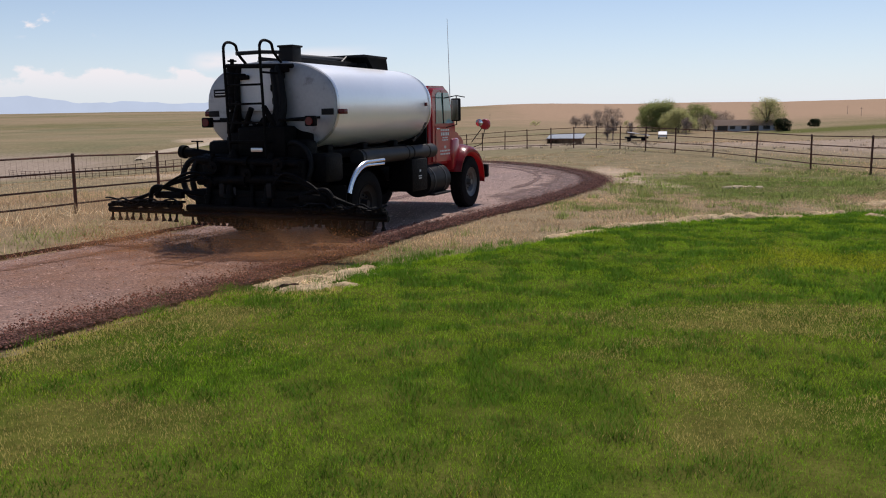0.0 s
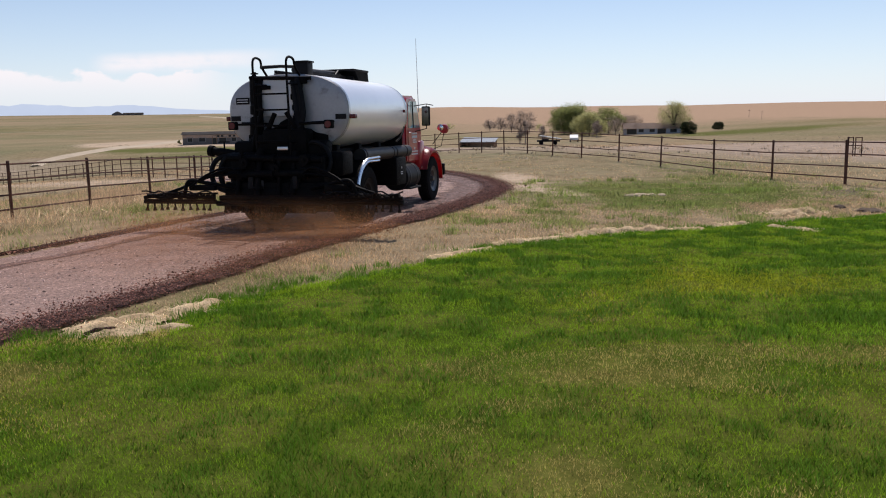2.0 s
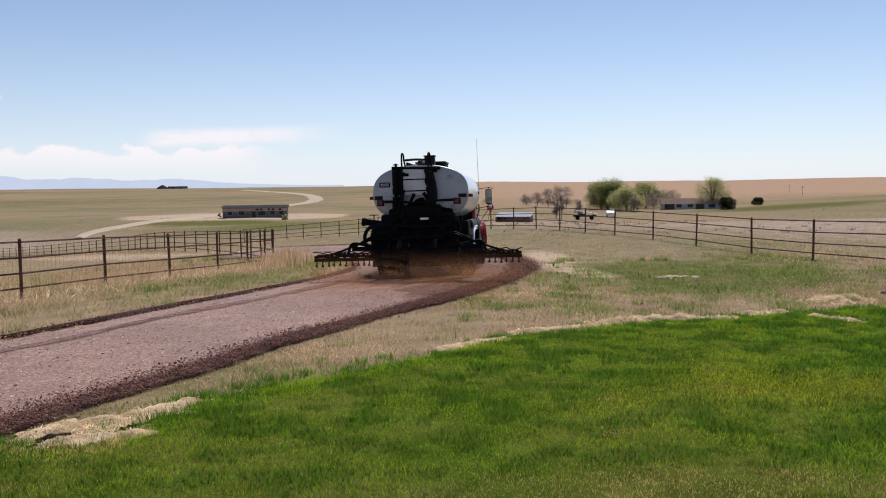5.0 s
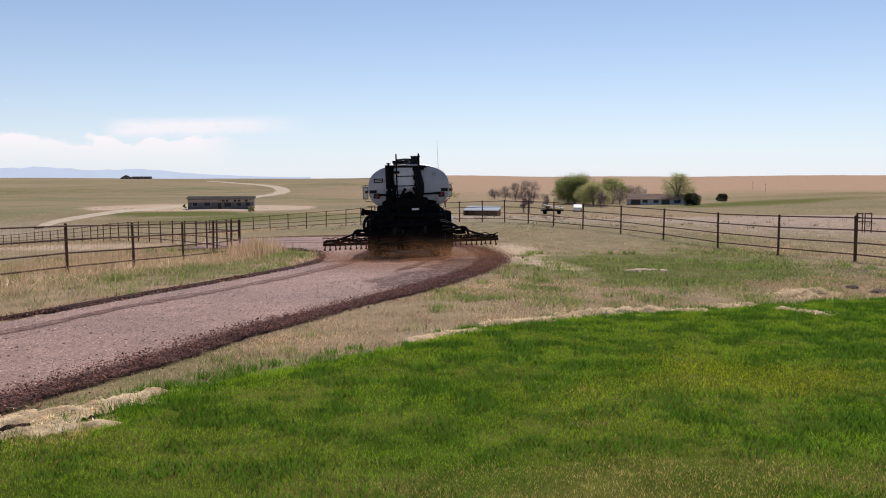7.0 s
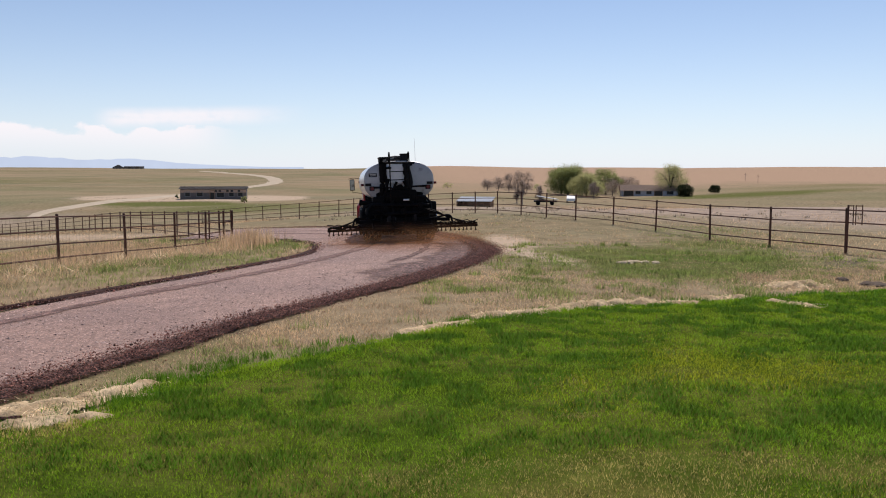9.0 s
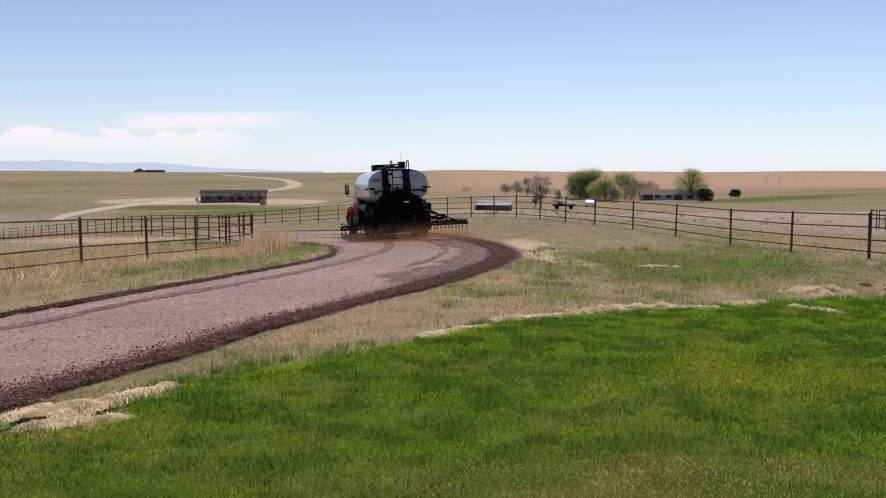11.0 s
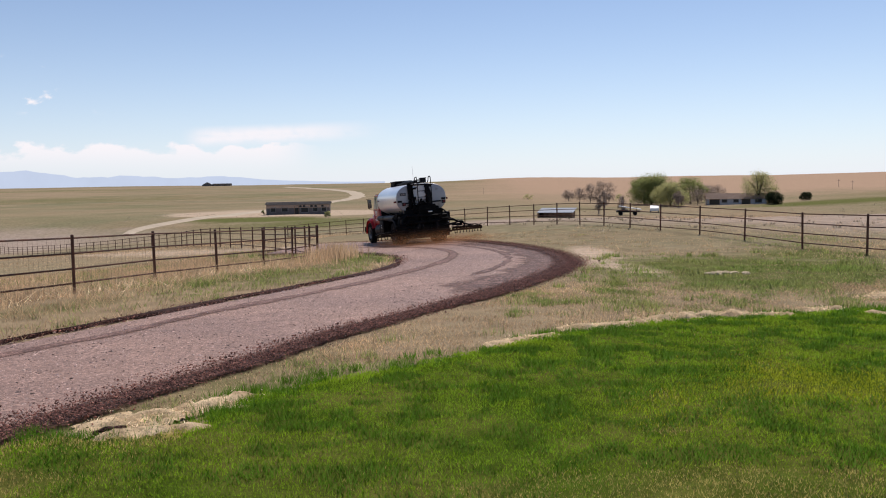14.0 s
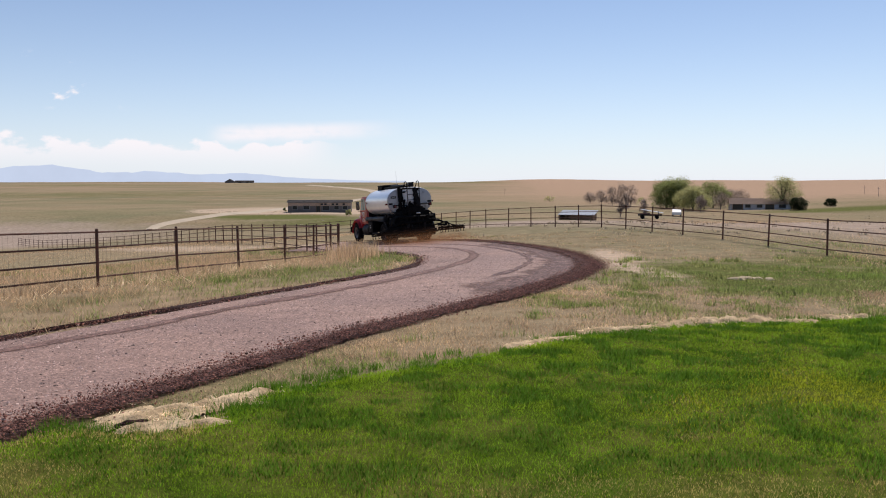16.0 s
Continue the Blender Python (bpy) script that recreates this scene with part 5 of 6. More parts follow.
def car(name, label, x, y, turn, paint):
    c = tagged(new(name), label, "car")
    c.matrix_basis = pose(x, y, height(x, y), 0, 0, turn)
    bm = bmesh.new()
    bm_extrude(bm, [(-2.4, .4), (-2.4, .95), (-1.9, 1.02), (-1.3, 1.5), (.5, 1.55), (1.1, 1.05), (2.2, .92), (2.4, .7), (2.4, .4)], (-.88, .88))
    part("body", bm, paint, c)
    for s in (-1, 1):
        bm = bmesh.new()
        bm_extrude(bm, [(-1.2, 1.07), (-1.05, 1.42), (.42, 1.47), (.85, 1.07)], (s * .875, s * .89))
        part("window", bm, M_pane, c)
        for yy in (-1.5, 1.5):
            bm = bmesh.new()
            bm_cyl(bm, (s * .7, yy, .34), (s * .92, yy, .34), .34, 16)
            part("wheel", bm, M_tyre, c)


def flatbed(x, y, turn):
    f = tagged(new("flatbed_trailer"), "dark farm trailer with a slanting white cover", "trailer")
    f.matrix_basis = pose(x, y, height(x, y), 0, 0, turn)
    bm = bmesh.new()
    bm_box(bm, (0, 0, .75), (1.9, 4.4, .3), .03)
    bm_box(bm, (0, -.6, .95), (1.7, 1.3, .3), .05)
    part("bed", bm, M_steel, f)
    bm = bmesh.new()
    bm_box(bm, (0, .4, 1.45), (2.3, 4.2, .12), .02, Matrix.Rotation(radians(-9), 4, "X"))
    part("cover", bm, M_white, f)
    for s in (-1, 1):
        for yy in (-1.4, 1.3):
            bm = bmesh.new()
            bm_cyl(bm, (s * .75, yy, .38), (s * .98, yy, .38), .38, 16)
            part("wheel", bm, M_tyre, f)
        bm = bmesh.new()
        bm_box(bm, (s * .85, 1.6, 1.15), (.07, .07, .7))
        part("stake", bm, M_steel, f)


flatbed(30.6, 166, -98)
car("parked_car", "white car parked by the yard fence", 39.6, 185, -13, M_white)


# ---- trees ----
def tree(name, label, x, y, h, w, leaf, seed, clumps=26, per=120, size=.32, bare=0.0, trunk=.3, low=.25, droop=0.0):
    rng = np.random.default_rng(seed)
    t = tagged(new(name), label, "tree" if h > 3 else "bush")
    t.matrix_basis = pose(x, y, height(x, y), 0, 0, float(rng.uniform(0, 360)))
    bm = bmesh.new()
    tips = []
    th = h * low
    bm_cyl(bm, (0, 0, -.3), (0, 0, th + .2), trunk, 8, trunk * .75)
    for k in range(7):
        a = 2 * math.pi * k / 7 + rng.uniform(-.3, .3)
        up = rng.uniform(.55, .95)
        r = w / 2 * rng.uniform(.35, .75) * (1.25 - up * .55)
        p0 = Vector((0, 0, th * rng.uniform(.6, 1.0)))
        p2 = Vector((r * math.cos(a), r * math.sin(a), h * up))
        p1 = p0.lerp(p2, .5) + Vector((0, 0, h * .06))
        bm_cyl(bm, p0, p1, trunk * .5, 6, trunk * .3)
        bm_cyl(bm, p1, p2, trunk * .3, 5, trunk * .08)
        tips += [p1, p2]
        for _ in range(4):
            q = p1.lerp(p2, rng.uniform(0, 1))
            e = q + Vector((rng.normal(0, w * .13), rng.normal(0, w * .13), abs(rng.normal(0, h * .12))))
            bm_cyl(bm, q, e, trunk * .14, 4, trunk * .04)
            tips.append(e)
    part("trunk", bm, M_bark if not bare else M_twig, t)
    # crown: clumps of small leaves round the limbs
    C = []
    for k in range(clumps):
        b = tips[int(rng.integers(len(tips)))]
        a = rng.uniform(0, 2 * math.pi)
        v = rng.uniform(0, 1)
        rr = w / 2 * math.sqrt(rng.uniform(.15, 1)) * math.sqrt(max(.06, 1 - (1.5 * v - .5) ** 2))
        s = Vector((rr * math.cos(a), rr * math.sin(a), th * .7 + (h * .9 - th * .7) * v))
        c = b.lerp(s, .92 if not bare else .8)
        C.append((c, w * rng.uniform(.11, .2) * (1.5 if bare else 1)))
    V, NO = [], []
    mid = np.array([0, 0, h * .45])
    for c, r in C:
        n = per
        d = rng.normal(0, 1, (n, 3))
        d /= np.linalg.norm(d, axis=1)[:, None]
        p = np.array(c) + d * r * rng.uniform(.45, 1.1, n)[:, None] * np.array([1, 1, .8])
        if droop:
            p[:, 2] -= rng.exponential(droop, n) * (rng.random(n) < .4)
        p[:, 2] = np.maximum(p[:, 2], .15)
        u, v = rng.normal(0, 1, (n, 3)), rng.normal(0, 1, (n, 3))
        sz = size * rng.uniform(.5, 1.1, n)[:, None]
        if bare:
            u[:, 2] = np.abs(u[:, 2]) * 1.6
        u = u / np.linalg.norm(u, axis=1)[:, None] * sz
        v = v / np.linalg.norm(v, axis=1)[:, None] * sz * (.04 if bare else .8)
        V.append(np.stack([p - u / 2, p + u / 2, p + v], 1).reshape(-1, 3))
        o = (p - mid) / (w * .5) * .5 + d * .7
        NO.append(np.repeat(o, 3, 0))
    V = np.concatenate(V)
    crown_me = raw("crown", V, np.arange(len(V)).reshape(-1, 3), M_twig if bare else leaf, True)
    soft_normals(crown_me, np.concatenate(NO))
    crown = new("crown", crown_me)
    crown.parent = t
    return t


def at_bearing(px, d):
    """A place d metres ahead, by its bearing."""
    return 1.47 + (d - 1.88) * math.tan(math.atan((px - 784) / 1509) - radians(3.57))


G_TREE = "leafy spring-green cottonwood in the farmyard"
tree("cottonwood_tree", G_TREE, at_bearing(1192, 252), 252, 8.9, 13.5, M_leaf, 1, 90, 300, size=.30, low=.15)
tree("cottonwood_tree", G_TREE, at_bearing(1180, 256), 256, 8.0, 9, M_leaf, 2, 60, 260, size=.30, low=.12)
tree("cottonwood_tree", G_TREE, at_bearing(1226, 238), 238, 6.5, 10.5, M_leaf_light, 3, 66, 240, size=.28, low=.15)
tree("cottonwood_tree", G_TREE, at_bearing(1262, 262), 262, 8.0, 10, M_leaf, 4, 50, 200, size=.30, low=.15)
tree("cottonwood_tree", G_TREE, at_bearing(1246, 250), 250, 6.0, 6, M_leaf, 14, 22, 110, low=.15)
tree("willow_tree", "pale green willow beside the ranch house", at_bearing(1384, 240), 240, 8.9, 10.2, M_leaf_light, 5, 70, 200, size=.24, low=.32, droop=.9, trunk=.36)
tree("juniper_bush", "dark evergreen juniper under the willow", at_bearing(1412, 228), 228, 3.5, 4.6, M_leaf_dark, 6, 60, 150, size=.22, low=.02, trunk=.15)
tree("juniper_bush", "small dark juniper alone in the field", at_bearing(1470, 245), 245, 2.2, 3.6, M_leaf_dark, 7, 44, 130, size=.2, low=.02, trunk=.1)
B_TREE = "leafless grey-brown tree on the valley floor"
for k, (px, d, h, w) in enumerate(((1083, 275, 6.8, 4.5), (1100, 272, 7.5, 5), (1116, 270, 7.2, 5), (1064, 300, 5.0, 5), (1044, 310, 4.2, 5), (1292, 268, 5.4, 6), (1310, 272, 5.0, 6), (1275, 244, 5.0, 5.5), (1108, 172, 5.2, 1.8), (1098, 178, 4.6, 1.6), (1140, 170, 3.8, 1.8), (1240, 225, 4.6, 3))):
    tree("bare_tree", B_TREE, at_bearing(px, d), d, h, w, M_twig, 30 + k, 30 if d > 200 else 12, 60, size=1.3, bare=1.0, trunk=.14, low=.15)
for k, (px, d, h, w) in enumerate(((972, 330, 2.0, 5), (1135, 290, 2.6, 5), (1300, 255, 2.4, 5), (618, 190, 1.6, 1.6), (505, 222, 1.2, 1.0))):
    tree("shrub", "low pale green shrub in the pasture", at_bearing(px, d), d, h, w, M_leaf_light, 60 + k, 10, 70, size=.25, low=.1, trunk=.07)


def utility_pole(x, y, h=3.2):
    p = tagged(new("utility_pole"), "thin weathered utility pole in the pasture", "pole", group="utility poles")
    p.matrix_basis = pose(x, y, height(x, y), 0, 0, 20)
    bm = bmesh.new()
    bm_cyl(bm, (0, 0, -.3), (0, 0, h), .07, 8, .05)
    part("mast", bm, M_twig, p)
    bm = bmesh.new()
    bm_box(bm, (0, 0, h - .6), (1.2, .08, .1))
    part("cross_arm", bm, M_twig, p)


for px, d in ((893, 420), (1528, 330), (1553, 300)):
    utility_pole(at_bearing(px, d), d)


# ---- stones, straw and grasses ----
def field(step, x0, x1, y0, y1, scale, seed):
    """Soft noise on a grid, read at places."""
    xs, ys = np.arange(x0, x1, step), np.arange(y0, y1, step)
    G = np.array([[noise.fractal(Vector((x * scale, y * scale, seed)), 1.0, 2.0, 3) for x in xs] for y in ys])
    return lambda x, y: G[np.clip(((y - y0) / step).astype(int), 0, len(ys) - 1), np.clip(((x - x0) / step).astype(int), 0, len(xs) - 1)]


def scatter(rng, n, x0, x1, y0, y1, power=1.2):
    """Places in the stretch, denser near its low end."""
    x, y = rng.uniform(x0, x1, n * 4), y0 + (y1 - y0) * rng.random(n * 4) ** power
    ok = np.abs(x - 1.0) < .66 * (y + 1.5) + 1.0
    return x[ok][:n], y[ok][:n]


def blades(name, x, y, lift, h, w, lean, mat, rng, label, category, tilt=.5):
    n = len(x)
    z = land(x, y) + lift
    a = rng.uniform(0, 2 * math.pi, n)
    dx, dy = np.cos(a) * w / 2, np.sin(a) * w / 2
    b = rng.uniform(0, 2 * math.pi, n)
    V = np.empty((n * 3, 3))
    V[0::3] = np.c_[x - dx, y - dy, z - .01]
    V[1::3] = np.c_[x + dx, y + dy, z - .01]
    V[2::3] = np.c_[x + np.cos(b) * lean * h, y + np.sin(b) * lean * h, z + h]
    me = raw(name, V, np.arange(n * 3).reshape(-1, 3), mat, True)
    soft_normals(me, np.repeat(np.c_[np.cos(a + 1.57), np.sin(a + 1.57), np.zeros(n)] * rng.uniform(-tilt, tilt, n)[:, None], 3, 0))
    return tagged(new(name, me), label, category, kind="stuff")


def rubble(name, x, y, z, size, mat, rng, label, category, flat=.75):
    n = len(x)
    base = np.array([(1, 0, 0), (-1, 0, 0), (0, 1, 0), (0, -1, 0), (0, 0, 1), (0, 0, -1)], float)
    P = base[None] * rng.uniform(.55, 1.15, (n, 6, 1)) + rng.normal(0, .18, (n, 6, 3))
    a = rng.uniform(0, 2 * math.pi, n)
    c, s = np.cos(a)[:, None], np.sin(a)[:, None]
    P = np.stack([P[..., 0] * c - P[..., 1] * s, P[..., 0] * s + P[..., 1] * c, P[..., 2] * flat], -1) * size[:, None, None] + np.stack([x, y, z], -1)[:, None]
    F = np.array([(0, 2, 4), (2, 1, 4), (1, 3, 4), (3, 0, 4), (2, 0, 5), (1, 2, 5), (3, 1, 5), (0, 3, 5)])
    faces = (F[None] + 6 * np.arange(n)[:, None, None]).reshape(-1, 3)
    return tagged(new(name, raw(name, P.reshape(-1, 3), faces, mat)), label, category, kind="stuff")


def on_road(rng, n, mean, spread, y_hi=44):
    i = (rng.beta(1.1, 1.5, n) * (NS - 2)).astype(int)
    u = mean + spread * rng.normal(0, 1, n) if spread < .5 else rng.uniform(.03, .97, n)
    p = LL[i] * (1 - u)[:, None] + RR[i] * u[:, None] + rng.normal(0, .12, (n, 2))
    z = land(p[:, 0], p[:, 1]) + ROAD_LIFT + .035 * np.maximum(0, 1 - (2 * u - 1) ** 2)
    return p[:, 0], p[:, 1], z, u


# thin dry places in the lawn: middle and half widths
DRY_SPOTS = [(2.1, 5.1, .35, .30), (2.1, 6.2, .5, .2), (1.4, 5.8, .4, .2), (3.2, 6.7, .6, .35), (2.05, 6.8, .5, .3), (2.15, 4.4, .3, .3), (2.8, 4.5, .6, .3), (1.8, 4.1, .2, .3), (-1.4, 4.3, .8, .4),
             (-2.1, 4.3, .5, .5), (-1.75, 7.4, .5, .25), (-2.15, 6.75, .5, .3), (-2.5, 5.8, .4, .4), (3.4, 7.5, 1.0, .3), (2.7, 7.1, .9, .35), (1.9, 7.2, .8, .25), (3.05, 8.6, .3, .15), (4.9, 7.2, .9, .3)]
SOIL_RIDGES = [  # (line of the heap, half width, height)
    ([(-1.75, 8.85), (-1.45, 9.2), (-1.15, 9.45), (-.82, 9.9)], .16, .05), ([(-1.5, 8.6), (-1.2, 8.75), (-.9, 8.8)], .09, .04), ([(2.9, 13.95), (3.5, 14.1), (3.95, 14.4)], .15, .05),
    ([(4.1, 14.5), (4.6, 14.75), (5.1, 14.9), (5.5, 14.95)], .20, .09), ([(5.6, 14.85), (6.3, 15.0)], .09, .05), ([(6.6, 15.3), (7.2, 15.45)], .12, .06), ([(7.55, 15.0), (7.7, 14.8), (7.9, 14.45)], .13, .05),
    ([(8.6, 16.9), (9.1, 17.1)], .26, .11), ([(1.7, 12.7), (2.2, 13.15), (2.5, 13.4)], .10, .03)]


def tufts(rng, cx, cy, per, radius):
    """Blades in bunches about the given places."""
    n = rng.poisson(per, len(cx))
    r = np.repeat(radius * rng.uniform(.5, 1.4, len(cx)), n)
    return np.repeat(cx, n) + rng.normal(0, 1, n.sum()) * r, np.repeat(cy, n) + rng.normal(0, 1, n.sum()) * r


def vegetation():
    rng = np.random.default_rng(21)
    x, y, z, u = on_road(rng, 72000, .985, .042)
    rubble("berm_stones", x, y, z + .012 + .03 * np.exp(-((u - 1.0) / .09) ** 2), rng.gamma(2.0, .0024, len(x)) + .003, M_stone, rng, "loose dark stones piled along the drive", "gravel")
    x, y, z, u = on_road(rng, 66000, .5, .9)
    rubble("road_pebbles", x, y, z, rng.gamma(2, .003, len(x)) + .0035, M_pebble, rng, "small pebbles pressed into the drive", "gravel", .55)
    x, y, z, u = on_road(rng, 5000, -.004, .016)
    rubble("edge_clods", x, y, z + .02, rng.gamma(3, .003, len(x)) + .004, M_stone, rng, "dark clods along the drive edge", "gravel")
    patch = field(.2, -8, 16, -2, 20, .55, 2.0)
    fine = field(.2, -16, 18, -2, 50, 1.1, 7.0)
    clump = field(.1, -7, 16, 2, 19, 2.6, 4.0)
    broad = field(.5, -30, 30, -2, 80, .16, 5.0)
    # lawn
    x, y = scatter(rng, 860000, -6, 15, 2.8, 18, 1.25)
    edge_d = near_seg(x, y, LAWN_LINE)
    ok = inside(x, y, LAWN) & (edge_d > .16 * np.clip(clump(x, y) + .3, 0, 1))
    x, y, edge_d = x[ok], y[ok], edge_d[ok]
    d = np.hypot(x - 1.4, y - 1.8)
    f, c, p = fine(x, y), clump(x, y), patch(x, y)
    spot = sum(np.exp(-((x - a) / rx) ** 2 - ((y - b) / ry) ** 2) for a, b, rx, ry in DRY_SPOTS)
    dryness = .60 * np.minimum(spot, 1.0) + .24 * np.clip((8.2 - y) / 3, 0, .6) + .16 * np.clip((-.2 - x) / 2, 0, 1) + .45 * np.exp(-(edge_d / .5) ** 2) * (x < -.9) + .28 * p + .22 * f + .12 * c
    dry = dryness + rng.normal(0, .15, len(x)) > .47
    pale = ~dry & (.60 * np.exp(-((x - 5.2) / 1.7) ** 2 - ((y - 10.3) / .9) ** 2) + .35 * np.exp(-((x - 2.9) / 1.3) ** 2 - ((y - 8.9) / .5) ** 2) + .30 * p + .15 * c + .2 * dryness + rng.normal(0, .13, len(x)) > .45)
    dark = ~dry & ~pale & (.7 * fine(x * 1.7 + 3, y * 1.9) + .9 * c - .25 * dryness + rng.normal(0, .06, len(x)) > .09)
    bare = dry & (rng.random(len(x)) < np.clip(dryness - .5, 0, .6))
    h = rng.uniform(.014, .034, len(x)) * (1 + .45 * f + .45 * np.clip(c, -.5, 1))
    w = .0028 + .0007 * d
    green = ~dry & ~dark & ~pale
    for m, nm, lab, k, tall in ((M_blade, "lawn_grass", "short green blades of mown lawn", green, 1), (M_blade_dark, "dark_lawn_grass", "denser dark green tufts of lawn", dark, 1.5),
                                (M_blade_yellow, "yellow_lawn_grass", "yellowed blades in sunny lawn patches", pale, .9), (M_blade_dry, "dry_lawn_grass", "straw-coloured blades in thin lawn patches", dry & ~bare, .75)):
        blades(nm, x[k], y[k], .042, h[k] * tall, w[k], rng.uniform(.2, 1.3, k.sum()), m, rng, lab, "grass", .35)
    # dry verge, pasture near the drive
    x, y = scatter(rng, 280000, -14, 16, 5.0, 46, 1.5)
    ok = ~inside(x, y, LAWN) & ~inside(x, y, ROAD) & (near_seg(x, y, RR[::4]) > .30)
    x, y = x[ok], y[ok]
    left = x < np.interp(y, LL[:, 1], LL[:, 0])
    rd = near_seg(x, y, RR[::4])
    green_at = np.exp(-(((x - 8.3 - .25 * (y - 23.3)) / 3.9) ** 4 + ((y - 23.5) / 6.2) ** 4)) * 1.1 + np.where(left, .66 * np.exp(-((near_seg(x, y, LL[::4]) - 1.2) / 1.1) ** 2), 0) + .45 * np.exp(-(near_seg(x, y, LAWN_LINE) / .45) ** 2) + np.where(left, 0, .32 * np.clip((13 - y) / 2.5, 0, 1)) + .3 * np.exp(-(((x - 11) / 3) ** 2 + ((y - 33) / 6) ** 2))
    keep = rng.random(len(x)) < np.where(left, .95, .8 * (1 - .85 * np.exp(-((rd - .8) / .55) ** 2) * (y > 18))) * np.clip(.6 + 1.1 * fine(x, y) + .5 * broad(x, y), np.where(left, .4, .1), 1)
    x, y, left, green_at, rd = x[keep], y[keep], left[keep], green_at[keep], rd[keep]
    green = green_at + .85 * broad(x, y) + .6 * fine(x, y) + rng.normal(0, .16, len(x)) > .42
    d = np.hypot(x - 1.4, y - 1.8)
    tall = np.where(left, .12, .06) * (1 + 1.1 * np.clip(fine(x, y), -.7, 1)) * rng.uniform(.3, 1.3, len(x)) * np.clip(.35 + rd / 2.0, .35, 1)
    w = .0026 + .00055 * d
    for m, nm, lab, k in ((M_dry, "dry_grass", "dry straw-coloured grass along the drive", ~green), (M_weed, "green_weeds", "green weeds and young grass on the verge", green)):
        blades(nm, x[k], y[k], 0, tall[k] * (1 if nm == "dry_grass" else .85), w[k], rng.uniform(.2, 1.3, k.sum()), m, rng, lab, "grass")
    # short thick cover close to the drive and lawn
    x, y = scatter(rng, 400000, -5, 13, 5.0, 26, 1.4)
    ok = ~inside(x, y, LAWN) & ~inside(x, y, ROAD) & (x > np.interp(y, RR[:, 1], RR[:, 0])) & (near_seg(x, y, RR[::4]) > .16 + .28 * rng.random(len(x))) & (rng.random(len(x)) < np.clip((26 - y) / 8, 0, 1))
    x, y = x[ok], y[ok]
    d = np.hypot(x - 1.4, y - 1.8)
    green = .5 * np.exp(-(near_seg(x, y, LAWN_LINE) / .35) ** 2) + .36 * np.clip((13 - y) / 2.5, 0, 1) + 1.0 * np.exp(-(((x - 8.3) / 3.9) ** 4 + ((y - 23.5) / 6.2) ** 4)) + .8 * fine(x, y) + .4 * broad(x, y) + rng.normal(0, .18, len(x)) > .5
    h = rng.uniform(.012, .05, len(x)) * (1 + .8 * np.clip(fine(x, y), -.5, 1))
    for m, nm, lab, k in ((M_dry, "short_dry_grass", "short dry grass between drive and lawn", ~green), (M_weed, "short_green_grass", "short green shoots between drive and lawn", green)):
        blades(nm, x[k], y[k], 0, h[k], (.0025 + .0007 * d)[k], rng.uniform(.2, 1.4, k.sum()), m, rng, lab, "grass")
    # bunches that break the lawn's edge and the verge
    q = np.array(LAWN_LINE)[rng.integers(8, len(LAWN_LINE) - 20, 90)] + rng.normal(0, .16, (90, 2))
    x, y = tufts(rng, q[:, 0], q[:, 1], 75, .085)
    blades("edge_tufts", x, y, .02, rng.uniform(.04, .10, len(x)), .003 + .0007 * np.hypot(x - 1.4, y - 1.8), rng.uniform(.1, .7, len(x)), M_blade_dark, rng, "longer green tufts along the lawn edge", "grass")
    qx, qy = scatter(rng, 420, -2, 13, 10, 30, 1.2)
    ok = ~inside(qx, qy, LAWN) & ~inside(qx, qy, ROAD) & (near_seg(qx, qy, RR[::4]) > .5) & (fine(qx + 5, qy) + .4 * broad(qx, qy) > .0)
    x, y = tufts(rng, qx[ok], qy[ok], 55, .12)
    blades("verge_tufts", x, y, 0, rng.uniform(.05, .17, len(x)), .003 + .0007 * np.hypot(x - 1.4, y - 1.8), rng.uniform(.1, .7, len(x)), M_weed, rng, "scattered green tufts in the dry verge", "grass")
    # tall tussocks by the fence corner, thin stems along the fence, pale fallen stalks
    x, y = rng.normal(-3.6, .45, 1100), rng.normal(31.6, 1.0, 1100)
    ok = ~inside(x, y, ROAD)
    x, y = x[ok], y[ok]
    blades("tall_grass", x, y, 0, rng.uniform(.25, .75, len(x)), np.full(len(x), .022), rng.uniform(.05, .4, len(x)), M_dry, rng, "tall dry grass at the fence corner", "grass")
    y = rng.uniform(9, 33, 6000)
    x = np.interp(y, ny, nx) + rng.normal(.25, .8, len(y))
    ok = ~inside(x, y, ROAD) & (near_seg(x, y, LL[::4]) > .5) & (fine(x, y) > -.25)
    x, y = x[ok], y[ok]
    blades("thin_stems", x, y, 0, rng.uniform(.12, .42, len(x)), .003 + .0003 * y, rng.uniform(.05, .5, len(x)), M_dry, rng, "thin dry stems standing along the fence", "grass")
    y = rng.uniform(15, 31, 420)
    x = np.interp(y, ny, nx) + rng.normal(.5, .35, len(y))
    blades("fallen_stalks", x, y, .02, rng.uniform(.05, .25, len(x)), np.full(len(x), .018), rng.uniform(.8, 3.0, len(x)), M_straw, rng, "pale fallen stalks under the fence", "grass")
    # straw strewn over the heaps of soil
    X, Y = [], []
    for line, half, tallness in SOIL_RIDGES:
        p = resample(edge(line, 8), 40)
        n = int(900 * half / .15)
        k = rng.integers(0, 40, n)
        X.append(p[k, 0] + rng.normal(0, half * .75, n))
        Y.append(p[k, 1] + rng.normal(0, half * .75, n))
    x, y = np.concatenate(X), np.concatenate(Y)
    ok = clump(x, y) > -.1
    x, y = x[ok], y[ok]
